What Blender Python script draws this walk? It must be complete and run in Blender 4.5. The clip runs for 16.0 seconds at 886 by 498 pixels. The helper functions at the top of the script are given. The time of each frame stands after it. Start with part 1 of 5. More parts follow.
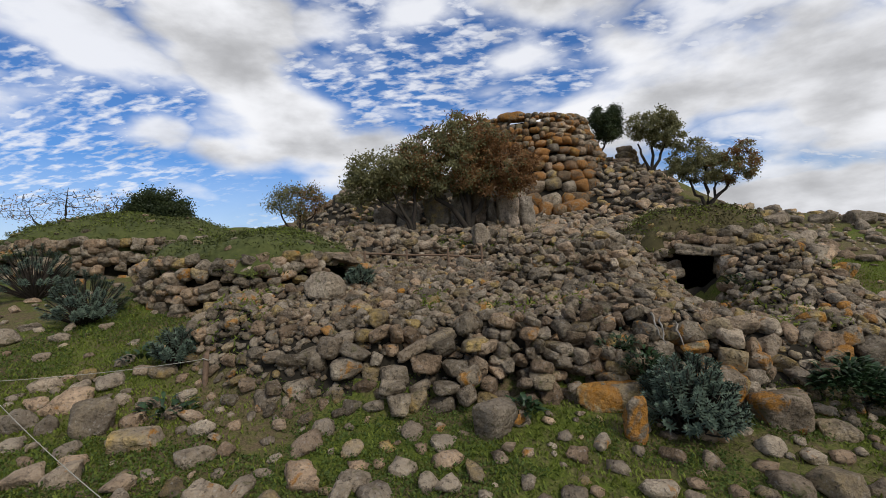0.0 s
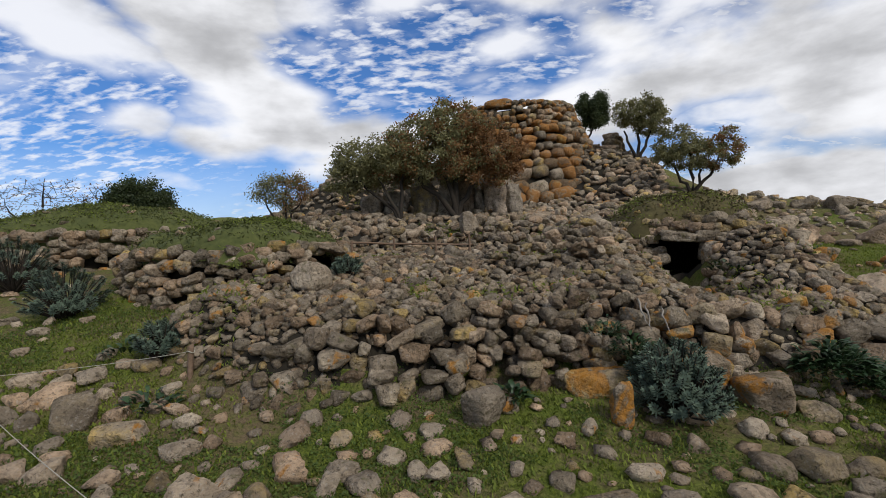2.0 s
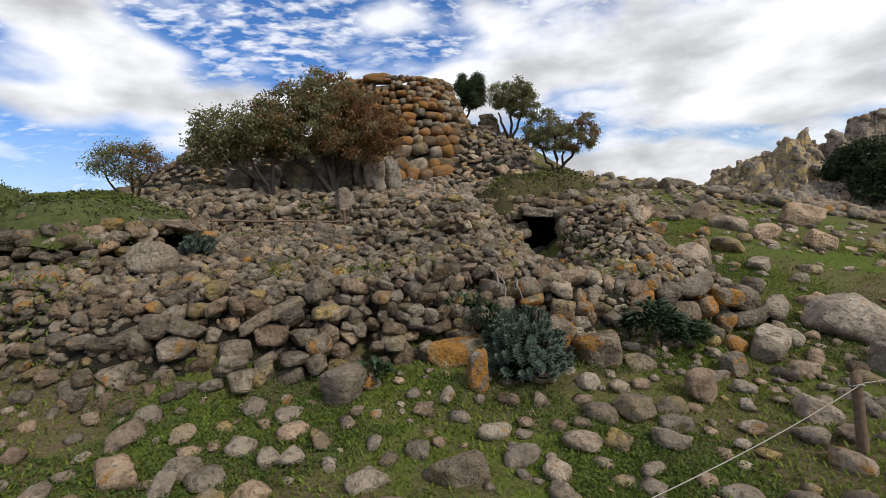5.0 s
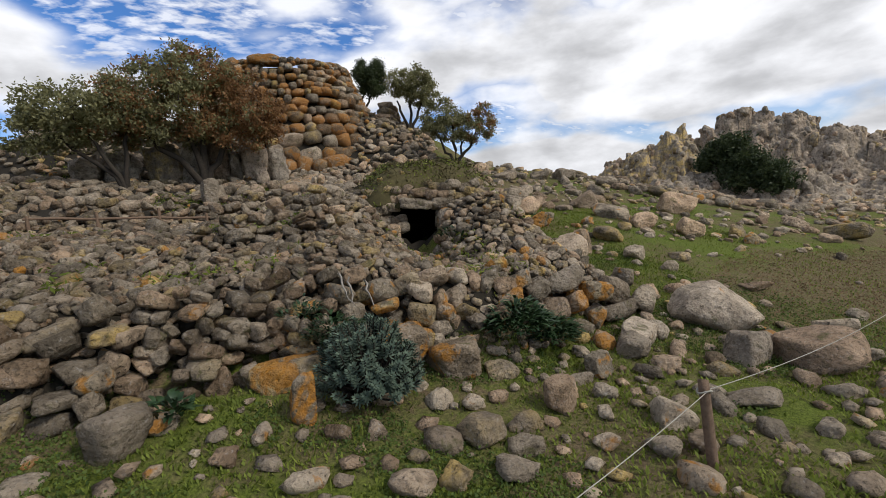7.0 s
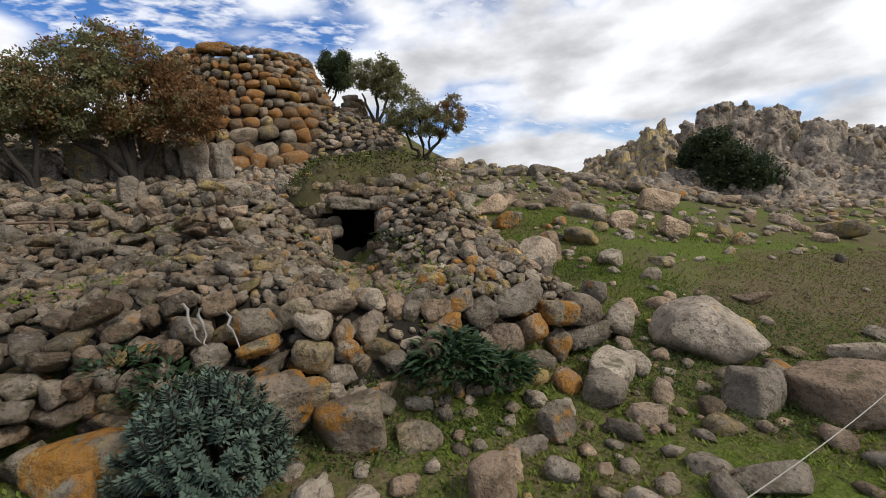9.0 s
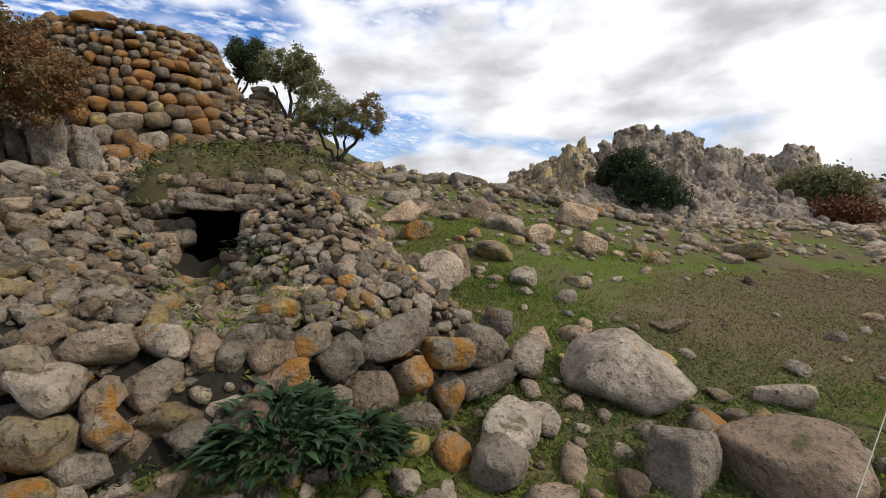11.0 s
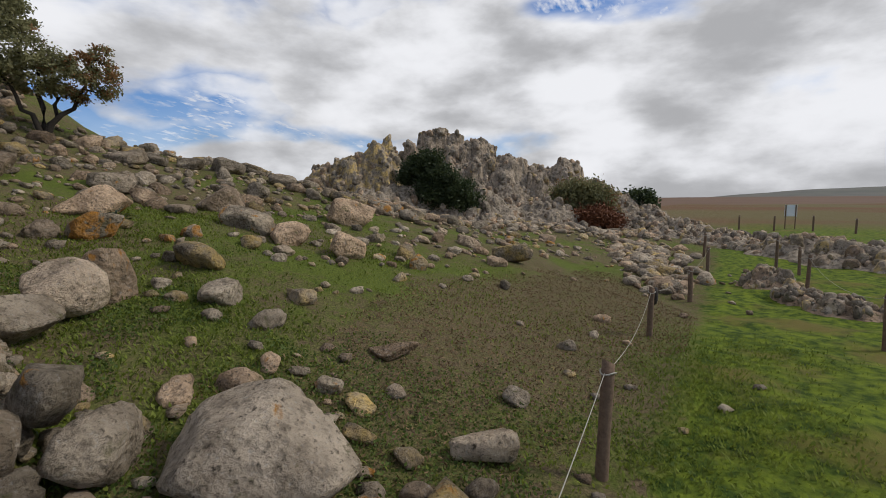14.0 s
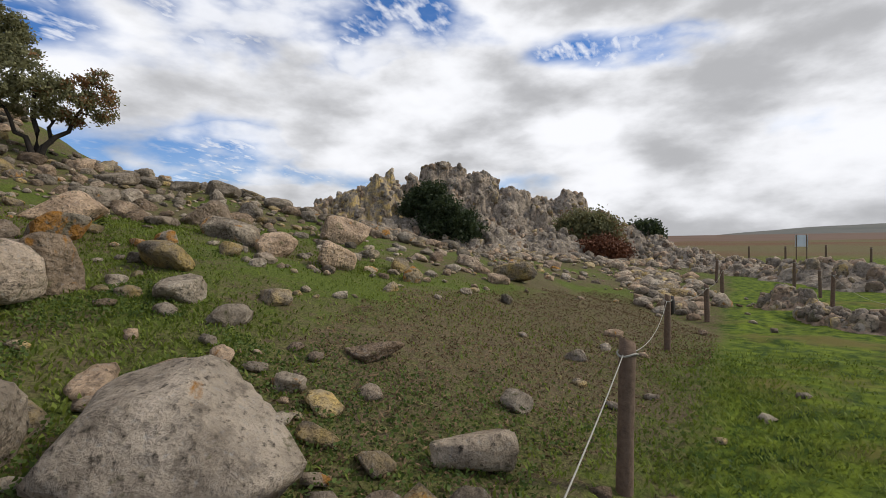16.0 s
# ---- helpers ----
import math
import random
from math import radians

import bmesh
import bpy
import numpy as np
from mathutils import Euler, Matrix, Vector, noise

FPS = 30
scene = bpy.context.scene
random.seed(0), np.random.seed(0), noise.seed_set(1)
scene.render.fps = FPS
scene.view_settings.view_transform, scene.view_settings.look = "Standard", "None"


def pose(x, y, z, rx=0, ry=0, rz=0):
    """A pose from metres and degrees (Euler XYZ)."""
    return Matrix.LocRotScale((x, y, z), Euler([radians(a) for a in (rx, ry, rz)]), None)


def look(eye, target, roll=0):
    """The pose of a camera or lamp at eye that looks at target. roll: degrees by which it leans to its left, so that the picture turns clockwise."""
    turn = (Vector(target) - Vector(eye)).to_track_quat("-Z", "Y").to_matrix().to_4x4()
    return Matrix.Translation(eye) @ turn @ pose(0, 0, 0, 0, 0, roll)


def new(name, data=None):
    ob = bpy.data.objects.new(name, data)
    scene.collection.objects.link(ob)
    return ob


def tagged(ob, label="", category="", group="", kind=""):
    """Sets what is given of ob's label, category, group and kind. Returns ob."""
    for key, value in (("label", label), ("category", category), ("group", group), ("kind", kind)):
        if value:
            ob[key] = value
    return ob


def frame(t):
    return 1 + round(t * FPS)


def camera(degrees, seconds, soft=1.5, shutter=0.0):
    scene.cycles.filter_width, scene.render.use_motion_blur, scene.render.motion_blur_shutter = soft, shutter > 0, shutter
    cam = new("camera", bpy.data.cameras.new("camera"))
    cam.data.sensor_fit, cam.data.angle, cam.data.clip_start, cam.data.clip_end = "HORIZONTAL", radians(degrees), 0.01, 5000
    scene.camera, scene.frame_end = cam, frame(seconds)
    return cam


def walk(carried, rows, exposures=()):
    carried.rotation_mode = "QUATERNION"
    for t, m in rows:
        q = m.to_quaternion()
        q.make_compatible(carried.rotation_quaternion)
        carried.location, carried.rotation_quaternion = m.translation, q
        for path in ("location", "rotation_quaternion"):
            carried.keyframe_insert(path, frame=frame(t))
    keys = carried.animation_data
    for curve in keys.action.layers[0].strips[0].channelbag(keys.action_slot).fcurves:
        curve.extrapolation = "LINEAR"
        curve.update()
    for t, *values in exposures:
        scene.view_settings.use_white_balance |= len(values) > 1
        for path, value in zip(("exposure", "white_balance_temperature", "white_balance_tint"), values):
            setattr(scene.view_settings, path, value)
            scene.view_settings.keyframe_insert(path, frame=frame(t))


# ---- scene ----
# ---- camera ----
cam = camera(87.8, 16.0, 0.9)
METRES, EYE, TILT, LEAN, TURN = 6.5, 1.75, 1.64, 3.03, 0.0
ROWS = [
    (0.0, 0.0, 0.0, 0.0, 0.0, 0.0, -0.0),
    (0.5, -0.0017, 0.0033, -0.0009, 0.24, -0.34, 0.21),
    (1.0, -0.0011, 0.0037, -0.0006, -0.0, -0.77, 0.38),
    (1.5, 0.0012, 0.0088, -0.0006, -0.71, -1.11, 0.49),
    (2.0, 0.0015, 0.0053, 0.0005, -1.49, -1.46, 0.53),
    (2.5, 0.0015, 0.0054, 0.0005, -2.23, -1.77, 0.58),
    (3.0, 0.0027, 0.0045, 0.0002, -2.97, -2.09, 0.64),
    (3.5, 0.0046, 0.0065, -0.0004, -3.72, -2.45, 0.66),
    (4.0, 0.0093, 0.0095, -0.0017, -4.98, -2.79, 0.67),
    (4.5, 0.0203, 0.0126, -0.003, -9.64, -3.64, 0.5),
    (5.0, 0.0412, 0.01, -0.0047, -15.5, -4.33, 0.73),
    (7.5, 0.2301, 0.1027, -0.0072, -26.57, -5.55, 1.7),
    (8.0, 0.2773, 0.131, -0.0083, -27.28, -5.6, 1.95),
    (10.5, 0.4576, 0.3056, -0.0139, -29.04, -5.53, 0.93),
    (11.0, 0.4968, 0.3118, -0.015, -36.34, -4.66, -0.43),
    (11.5, 0.5294, 0.3069, -0.01, -45.47, -3.84, -1.77),
    (12.0, 0.5669, 0.2965, -0.0076, -55.07, -3.11, -2.64),
    (12.5, 0.6142, 0.2907, -0.0076, -57.92, -3.33, -2.98),
    (13.0, 0.6716, 0.2986, -0.0036, -58.17, -3.69, -3.1),
    (13.5, 0.7314, 0.3113, -0.0047, -58.18, -4.14, -2.98),
    (14.0, 0.7832, 0.3191, -0.0131, -57.96, -4.42, -2.47),
    (14.5, 0.8162, 0.3332, -0.0471, -57.84, -4.89, -2.16),
    (15.0, 0.8441, 0.3351, -0.0793, -57.52, -4.44, -2.07),
    (15.4, 0.8541, 0.3371, -0.088, -57.4, -2.6, -2.0),
    (16.0, 0.8641, 0.3391, -0.09, -57.3, 0.6, -2.0),
]
walk(cam, [(t, pose(0, 0, EYE, TILT, LEAN, TURN) @ pose(METRES * x, METRES * y, METRES * z, 90 + pitch, roll, yaw)) for t, x, y, z, yaw, pitch, roll in ROWS],
     ((0.0, -0.17), (4.0, 0.0), (5.0, 0.05), (7.5, 0.04), (10.5, 0.08), (11.0, 0.14), (12.0, -0.28), (12.5, -0.52), (13.0, -0.52), (14.0, -0.28), (16.0, -0.1)))

# ---- world and sun ----
SUN_AZ, SUN_EL, CLOUD_SEED = 145.0, 42.0, 3.7
world = bpy.data.worlds.new("world")
scene.world = world
world.use_nodes = True


def link_nodes(nt):
    def nd(kind, at=None, **kw):
        n = nt.nodes.new(kind)
        for k, v in kw.items():
            if k == "operation":
                n.operation = v
            elif k == "blend":
                n.data_type, n.blend_type = "RGBA", v
            elif k == "mode":
                n.noise_dimensions = v
        for k, v in (at or {}).items():
            if hasattr(v, "is_linked") or hasattr(v, "links"):
                nt.links.new(v, n.inputs[k])
            else:
                n.inputs[k].default_value = v
        return n
    return nd


def ramp(nd, value, lo, hi):
    r = nd("ShaderNodeMapRange", {"Value": value, "From Min": lo, "From Max": hi})
    return r.outputs[0]


def build_world():
    nt = world.node_tree
    nt.nodes.clear()
    nd = link_nodes(nt)
    sky = nd("ShaderNodeTexSky")
    sky.sky_type, sky.sun_disc = "NISHITA", False
    sky.sun_elevation, sky.sun_rotation = radians(SUN_EL), radians(SUN_AZ)
    co = nd("ShaderNodeTexCoord")
    sep = nd("ShaderNodeSeparateXYZ", {0: co.outputs["Generated"]})
    up = nd("ShaderNodeMath", {0: sep.outputs[2], 1: 0.0}, operation="MAXIMUM")
    den = nd("ShaderNodeMath", {0: up.outputs[0], 1: 0.3}, operation="ADD")
    px = nd("ShaderNodeMath", {0: sep.outputs[0], 1: den.outputs[0]}, operation="DIVIDE")
    py = nd("ShaderNodeMath", {0: sep.outputs[1], 1: den.outputs[0]}, operation="DIVIDE")
    flat = nd("ShaderNodeCombineXYZ", {0: px.outputs[0], 1: py.outputs[0], 2: CLOUD_SEED})
    # heaps of cumulus
    squash = nd("ShaderNodeMapping", {0: co.outputs["Generated"], 1: (CLOUD_SEED, 1.3, 0.4), 3: (1.0, 1.0, 2.3)})
    big = nd("ShaderNodeTexNoise", {"Vector": squash.outputs[0], "Scale": 1.9, "Detail": 9.0, "Roughness": 0.45, "Distortion": 0.15})
    east = nd("ShaderNodeMath", {0: sep.outputs[0], 1: 0.12}, operation="MULTIPLY")
    bank = nd("ShaderNodeMath", {0: big.outputs[0], 1: east.outputs[0]}, operation="ADD")
    mask = nd("ShaderNodeMapRange", {"Value": bank.outputs[0], "From Min": 0.475, "From Max": 0.565})
    mask.interpolation_type = "SMOOTHSTEP"
    # high rippled sheet of small flakes
    comb = nd("ShaderNodeMapping", {0: flat.outputs[0], 3: (8.0, 15.0, 1.0), 2: (0, 0, 0.25)})
    flakes = nd("ShaderNodeTexNoise", {"Vector": comb.outputs[0], "Scale": 2.3, "Detail": 4.0, "Roughness": 0.5, "Distortion": 0.15})
    veil = nd("ShaderNodeTexNoise", {"Vector": flat.outputs[0], "Scale": 1.3, "Detail": 4.0})
    thin = nd("ShaderNodeMath", {0: ramp(nd, flakes.outputs[0], 0.44, 0.66), 1: ramp(nd, veil.outputs[0], 0.3, 0.55)}, operation="MULTIPLY")
    thin2 = nd("ShaderNodeMath", {0: thin.outputs[0], 1: 0.75}, operation="MULTIPLY")
    low = nd("ShaderNodeMapRange", {"Value": sep.outputs[2], "From Min": 0.0, "From Max": 0.22, "To Min": 0.6, "To Max": 0.0})
    puffs = nd("ShaderNodeTexNoise", {"Vector": squash.outputs[0], "Scale": 5.2, "Detail": 8.0, "Roughness": 0.45})
    puff = nd("ShaderNodeMapRange", {"Value": puffs.outputs[0], "From Min": 0.46, "From Max": 0.66, "To Max": 0.9})
    puff.interpolation_type = "SMOOTHSTEP"
    heaps = nd("ShaderNodeMath", {0: mask.outputs[0], 1: puff.outputs[0]}, operation="MAXIMUM")
    cover = nd("ShaderNodeMath", {0: heaps.outputs[0], 1: thin2.outputs[0]}, operation="MAXIMUM")
    cover2 = nd("ShaderNodeMath", {0: cover.outputs[0], 1: low.outputs[0]}, operation="MAXIMUM")
    # grey undersides where the heaps are thick
    tone = nd("ShaderNodeTexNoise", {"Vector": squash.outputs[0], "Scale": 3.4, "Detail": 9.0, "Roughness": 0.52})
    half = nd("ShaderNodeMath", {0: bank.outputs[0], 1: 0.65}, operation="MULTIPLY")
    rolls = nd("ShaderNodeMath", {0: tone.outputs[0], 1: 0.9}, operation="MULTIPLY")
    thick = nd("ShaderNodeMath", {0: half.outputs[0], 1: rolls.outputs[0]}, operation="ADD")
    lum2 = nd("ShaderNodeMapRange", {"Value": thick.outputs[0], "From Min": 0.74, "From Max": 1.0, "To Min": 1.06, "To Max": 0.52})
    lum2.interpolation_type = "SMOOTHSTEP"
    warm = nd("ShaderNodeCombineColor", {0: lum2.outputs[0], 1: lum2.outputs[0], 2: lum2.outputs[0]})
    tint = nd("ShaderNodeMix", {0: 1.0, 6: warm.outputs[0], 7: (0.98, 0.99, 1.03, 1)}, blend="MULTIPLY")
    blue = nd("ShaderNodeMix", {0: 1.0, 6: sky.outputs[0], 7: (0.05, 0.088, 0.14, 1)}, blend="MULTIPLY")
    mix = nd("ShaderNodeMix", {0: cover2.outputs[0], 6: blue.outputs[2], 7: tint.outputs[2]}, blend="MIX")
    bg = nd("ShaderNodeBackground", {0: mix.outputs[2], 1: 1.0})
    out = nd("ShaderNodeOutputWorld", {0: bg.outputs[0]})


build_world()
sun = new("sun", bpy.data.lights.new("sun", "SUN"))
sun.data.energy, sun.data.angle, sun.data.color = 2.4, radians(10), (1.0, 0.95, 0.88)
sun.matrix_world = look((0, 0, 40), (-40 * math.sin(radians(SUN_AZ)) / math.tan(radians(SUN_EL)), -40 * math.cos(radians(SUN_AZ)) / math.tan(radians(SUN_EL)), 0))

# ---- materials ----


def material(name):
    m = bpy.data.materials.new(name)
    m.use_nodes = True
    m.node_tree.nodes.clear()
    nd = link_nodes(m.node_tree)
    return m, nd


def finish(nd, colour, rough, height=None, bump=0.3, dist=0.02, spec=0.3):
    b = nd("ShaderNodeBsdfPrincipled", {"Base Color": colour, "Roughness": rough, "Specular IOR Level": spec})
    if height is not None:
        bp = nd("ShaderNodeBump", {"Height": height, "Strength": bump, "Distance": dist})
        b.id_data.links.new(bp.outputs[0], b.inputs["Normal"])
    nd("ShaderNodeOutputMaterial", {0: b.outputs[0]})
    return b


def mixc(nd, f, a, b, how="MIX"):
    return nd("ShaderNodeMix", {0: f, 6: a, 7: b}, blend=how).outputs[2]


def rock_material(name, pale, dark, lichen=(0.46, 0.2, 0.03, 1), amount=0.6, moss=0.66, fine=1.0):
    m, nd = material(name)
    geo = nd("ShaderNodeNewGeometry")
    pos = geo.outputs["Position"]
    info = nd("ShaderNodeObjectInfo")
    rnd = nd("ShaderNodeMath", {0: info.outputs["Random"], 1: geo.outputs["Random Per Island"]}, operation="ADD")
    rnd1 = nd("ShaderNodeMath", {0: rnd.outputs[0]}, operation="FRACT").outputs[0]
    n1 = nd("ShaderNodeTexNoise", {"Vector": pos, "Scale": 3.1, "Detail": 5.0, "Roughness": 0.6}).outputs[0]
    n2 = nd("ShaderNodeTexNoise", {"Vector": pos, "Scale": 26.0 * fine, "Detail": 6.0, "Roughness": 0.68}).outputs[0]
    n3 = nd("ShaderNodeTexNoise", {"Vector": pos, "Scale": 0.7, "Detail": 3.0}).outputs[0]
    vor = nd("ShaderNodeTexVoronoi", {"Vector": pos, "Scale": 17.0 * fine}).outputs[0]
    c = mixc(nd, ramp(nd, n1, 0.35, 0.65), dark, pale)
    tone = nd("ShaderNodeMapRange", {"Value": rnd1, "To Min": 0.58, "To Max": 1.26}).outputs[0]
    grey = nd("ShaderNodeCombineColor", {0: tone, 1: tone, 2: tone}).outputs[0]
    c = mixc(nd, 1.0, c, grey, "MULTIPLY")
    # each stone leans to rosy, olive or grey
    rnd2 = nd("ShaderNodeMath", {0: nd("ShaderNodeMath", {0: rnd.outputs[0], 1: 7.31}, operation="MULTIPLY").outputs[0]}, operation="FRACT").outputs[0]
    c = mixc(nd, ramp(nd, rnd2, 0.6, 0.85), c, mixc(nd, 1.0, c, (1.12, 0.97, 0.86, 1), "MULTIPLY"))
    c = mixc(nd, nd("ShaderNodeMath", {0: ramp(nd, rnd2, 0.22, 0.1), 1: ramp(nd, n1, 0.4, 0.6)}, operation="MULTIPLY").outputs[0], c, mixc(nd, 1.0, c, (1.1, 0.95, 0.5, 1), "MULTIPLY"))
    # dark specks and pits, pale crusts
    c = mixc(nd, ramp(nd, n2, 0.55, 0.68), c, tuple(v * 0.32 for v in dark[:3]) + (1,))
    c = mixc(nd, nd("ShaderNodeMath", {0: ramp(nd, n2, 0.42, 0.3), 1: 0.5}, operation="MULTIPLY").outputs[0], c, (0.5, 0.47, 0.42, 1))
    # small round crusts, and dark blotches
    spot = nd("ShaderNodeTexVoronoi", {"Vector": pos, "Scale": 34.0 * fine, "Randomness": 1.0}).outputs[0]
    where = nd("ShaderNodeTexNoise", {"Vector": pos, "Scale": 9.0, "Detail": 4.0, "Roughness": 0.6}).outputs[0]
    c = mixc(nd, nd("ShaderNodeMath", {0: ramp(nd, spot, 0.5, 0.1), 1: nd("ShaderNodeMath", {0: ramp(nd, where, 0.48, 0.66), 1: 0.45}, operation="MULTIPLY").outputs[0]}, operation="MULTIPLY").outputs[0], c, (0.47, 0.41, 0.335, 1))
    c = mixc(nd, nd("ShaderNodeMath", {0: ramp(nd, where, 0.44, 0.34), 1: 0.55}, operation="MULTIPLY").outputs[0], c, tuple(v * 0.42 for v in dark[:3]) + (1,))
    # grey-green and orange lichen in patches
    g = nd("ShaderNodeTexNoise", {"Vector": pos, "Scale": 6.0, "Detail": 6.0, "Roughness": 0.65, "Distortion": 0.4}).outputs[0]
    c = mixc(nd, nd("ShaderNodeMath", {0: ramp(nd, g, moss - 0.06, moss + 0.02), 1: 0.75}, operation="MULTIPLY").outputs[0], c, (0.13, 0.12, 0.05, 1))
    o = nd("ShaderNodeTexNoise", {"Vector": pos, "Scale": 4.3, "Detail": 7.0, "Roughness": 0.62, "Distortion": 0.6}).outputs[1]
    o1 = nd("ShaderNodeSeparateColor", {0: o}).outputs[1]
    who = nd("ShaderNodeMapRange", {"Value": rnd1, "From Min": 0.0, "From Max": 1.0, "To Min": amount + 0.13, "To Max": amount - 0.07}).outputs[0]
    reg = nd("ShaderNodeMath", {0: n3, 1: 0.25}, operation="MULTIPLY").outputs[0]
    thr = nd("ShaderNodeMath", {0: who, 1: reg}, operation="SUBTRACT").outputs[0]
    over = nd("ShaderNodeMath", {0: o1, 1: thr}, operation="SUBTRACT").outputs[0]
    crust = nd("ShaderNodeMath", {0: ramp(nd, over, 0.0, 0.06), 1: nd("ShaderNodeMapRange", {"Value": n2, "From Min": 0.36, "From Max": 0.6, "To Min": 1.0, "To Max": 0.6}).outputs[0]}, operation="MULTIPLY").outputs[0]
    c = mixc(nd, crust, c, lichen)
    h = nd("ShaderNodeMath", {0: n2, 1: nd("ShaderNodeMath", {0: vor, 1: 0.45}, operation="MULTIPLY").outputs[0]}, operation="ADD").outputs[0]
    hh = nd("ShaderNodeMath", {0: n1, 1: h}, operation="ADD").outputs[0]
    finish(nd, c, 0.92, hh, 1.0, 0.07, 0.1)
    return m


ROCK = rock_material("weathered_stone", (0.42, 0.34, 0.242, 1), (0.15, 0.117, 0.079, 1), amount=0.785)
ROCK_PALE = rock_material("pale_fieldstone", (0.55, 0.445, 0.32, 1), (0.28, 0.22, 0.153, 1), amount=0.775)
ROCK_SMOOTH = rock_material("smooth_boulder_stone", (0.6, 0.485, 0.355, 1), (0.33, 0.262, 0.187, 1), amount=0.8)
ROCK_ORANGE = rock_material("lichened_stone", (0.45, 0.365, 0.262, 1), (0.2, 0.16, 0.108, 1), amount=0.64)
ROCK_BRIGHT = rock_material("orange_crusted_stone", (0.45, 0.365, 0.262, 1), (0.2, 0.16, 0.108, 1), amount=0.56)
ROCK_TOWER = rock_material("tower_stone", (0.37, 0.26, 0.155, 1), (0.18, 0.122, 0.072, 1), (0.33, 0.145, 0.035, 1), amount=0.57)
ROCK_GREY = rock_material("bedrock", (0.43, 0.362, 0.28, 1), (0.17, 0.141, 0.107, 1), amount=0.81)
ROCK_CRAG = rock_material("crag_limestone", (0.46, 0.375, 0.275, 1), (0.2, 0.16, 0.115, 1), amount=0.9, fine=0.35)


def ground_material():
    m, nd = material("turf")
    geo = nd("ShaderNodeNewGeometry")
    pos = geo.outputs["Position"]
    sep = nd("ShaderNodeSeparateXYZ", {0: pos})
    n1 = nd("ShaderNodeTexNoise", {"Vector": pos, "Scale": 0.55, "Detail": 6.0, "Roughness": 0.6}).outputs[0]
    n2 = nd("ShaderNodeTexNoise", {"Vector": pos, "Scale": 38.0, "Detail": 5.0, "Roughness": 0.7}).outputs[0]
    n3 = nd("ShaderNodeTexNoise", {"Vector": pos, "Scale": 5.0, "Detail": 5.0, "Roughness": 0.6}).outputs[0]
    green = mixc(nd, ramp(nd, n2, 0.3, 0.7), (0.03, 0.045, 0.008, 1), (0.15, 0.18, 0.03, 1))
    soil = mixc(nd, ramp(nd, n2, 0.3, 0.7), (0.06, 0.042, 0.024, 1), (0.195, 0.138, 0.084, 1))
    # dry trodden turf along the fence
    dx = nd("ShaderNodeMath", {0: sep.outputs[0], 1: 12.0}, operation="SUBTRACT").outputs[0]
    dy = nd("ShaderNodeMath", {0: sep.outputs[1], 1: 4.3}, operation="SUBTRACT").outputs[0]
    ex = nd("ShaderNodeMath", {0: dx, 1: 5.4}, operation="DIVIDE").outputs[0]
    ey = nd("ShaderNodeMath", {0: dy, 1: 1.5}, operation="DIVIDE").outputs[0]
    sx = nd("ShaderNodeMath", {0: ex, 1: 2.0}, operation="POWER").outputs[0]
    sy = nd("ShaderNodeMath", {0: ey, 1: 2.0}, operation="POWER").outputs[0]
    rr = nd("ShaderNodeMath", {0: sx, 1: sy}, operation="ADD").outputs[0]
    patch = ramp(nd, nd("ShaderNodeMath", {0: rr, 1: nd("ShaderNodeMath", {0: n3, 1: 1.2}, operation="MULTIPLY").outputs[0]}, operation="ADD").outputs[0], 1.9, 1.1)
    bare = ramp(nd, nd("ShaderNodeMath", {0: n1, 1: nd("ShaderNodeMath", {0: n3, 1: 0.5}, operation="MULTIPLY").outputs[0]}, operation="ADD").outputs[0], 0.64, 0.82)
    f = nd("ShaderNodeMath", {0: patch, 1: bare}, operation="MAXIMUM").outputs[0]
    mott = nd("ShaderNodeTexNoise", {"Vector": pos, "Scale": 11.0, "Detail": 5.0, "Roughness": 0.7}).outputs[0]
    f = nd("ShaderNodeMath", {0: f, 1: nd("ShaderNodeMapRange", {"Value": mott, "From Min": 0.36, "From Max": 0.58, "To Min": 0.4, "To Max": 0.95}).outputs[0]}, operation="MULTIPLY").outputs[0]
    c = mixc(nd, f, green, soil)
    # lusher sward beyond the rope fence
    lush = nd("ShaderNodeMath", {0: ramp(nd, nd("ShaderNodeMath", {0: sep.outputs[1], 1: n3}, operation="ADD").outputs[0], 3.15, 2.85), 1: ramp(nd, sep.outputs[0], 5.5, 7.5)}, operation="MULTIPLY").outputs[0]
    c = mixc(nd, lush, c, mixc(nd, ramp(nd, n1, 0.56, 0.68), mixc(nd, ramp(nd, n3, 0.38, 0.62), (0.036, 0.062, 0.01, 1), (0.15, 0.19, 0.018, 1)), (0.15, 0.125, 0.035, 1)))
    # russet heath and pale pasture on the far plain
    far = ramp(nd, sep.outputs[0], 42.0, 56.0)
    n4 = nd("ShaderNodeTexNoise", {"Vector": pos, "Scale": 0.02, "Detail": 6.0}).outputs[0]
    heath = mixc(nd, ramp(nd, n4, 0.42, 0.58), (0.14, 0.075, 0.038, 1), (0.13, 0.105, 0.045, 1))
    c = mixc(nd, far, c, heath)
    finish(nd, c, 0.95, n2, 0.8, 0.03, 0.1)
    return m


TURF = ground_material()


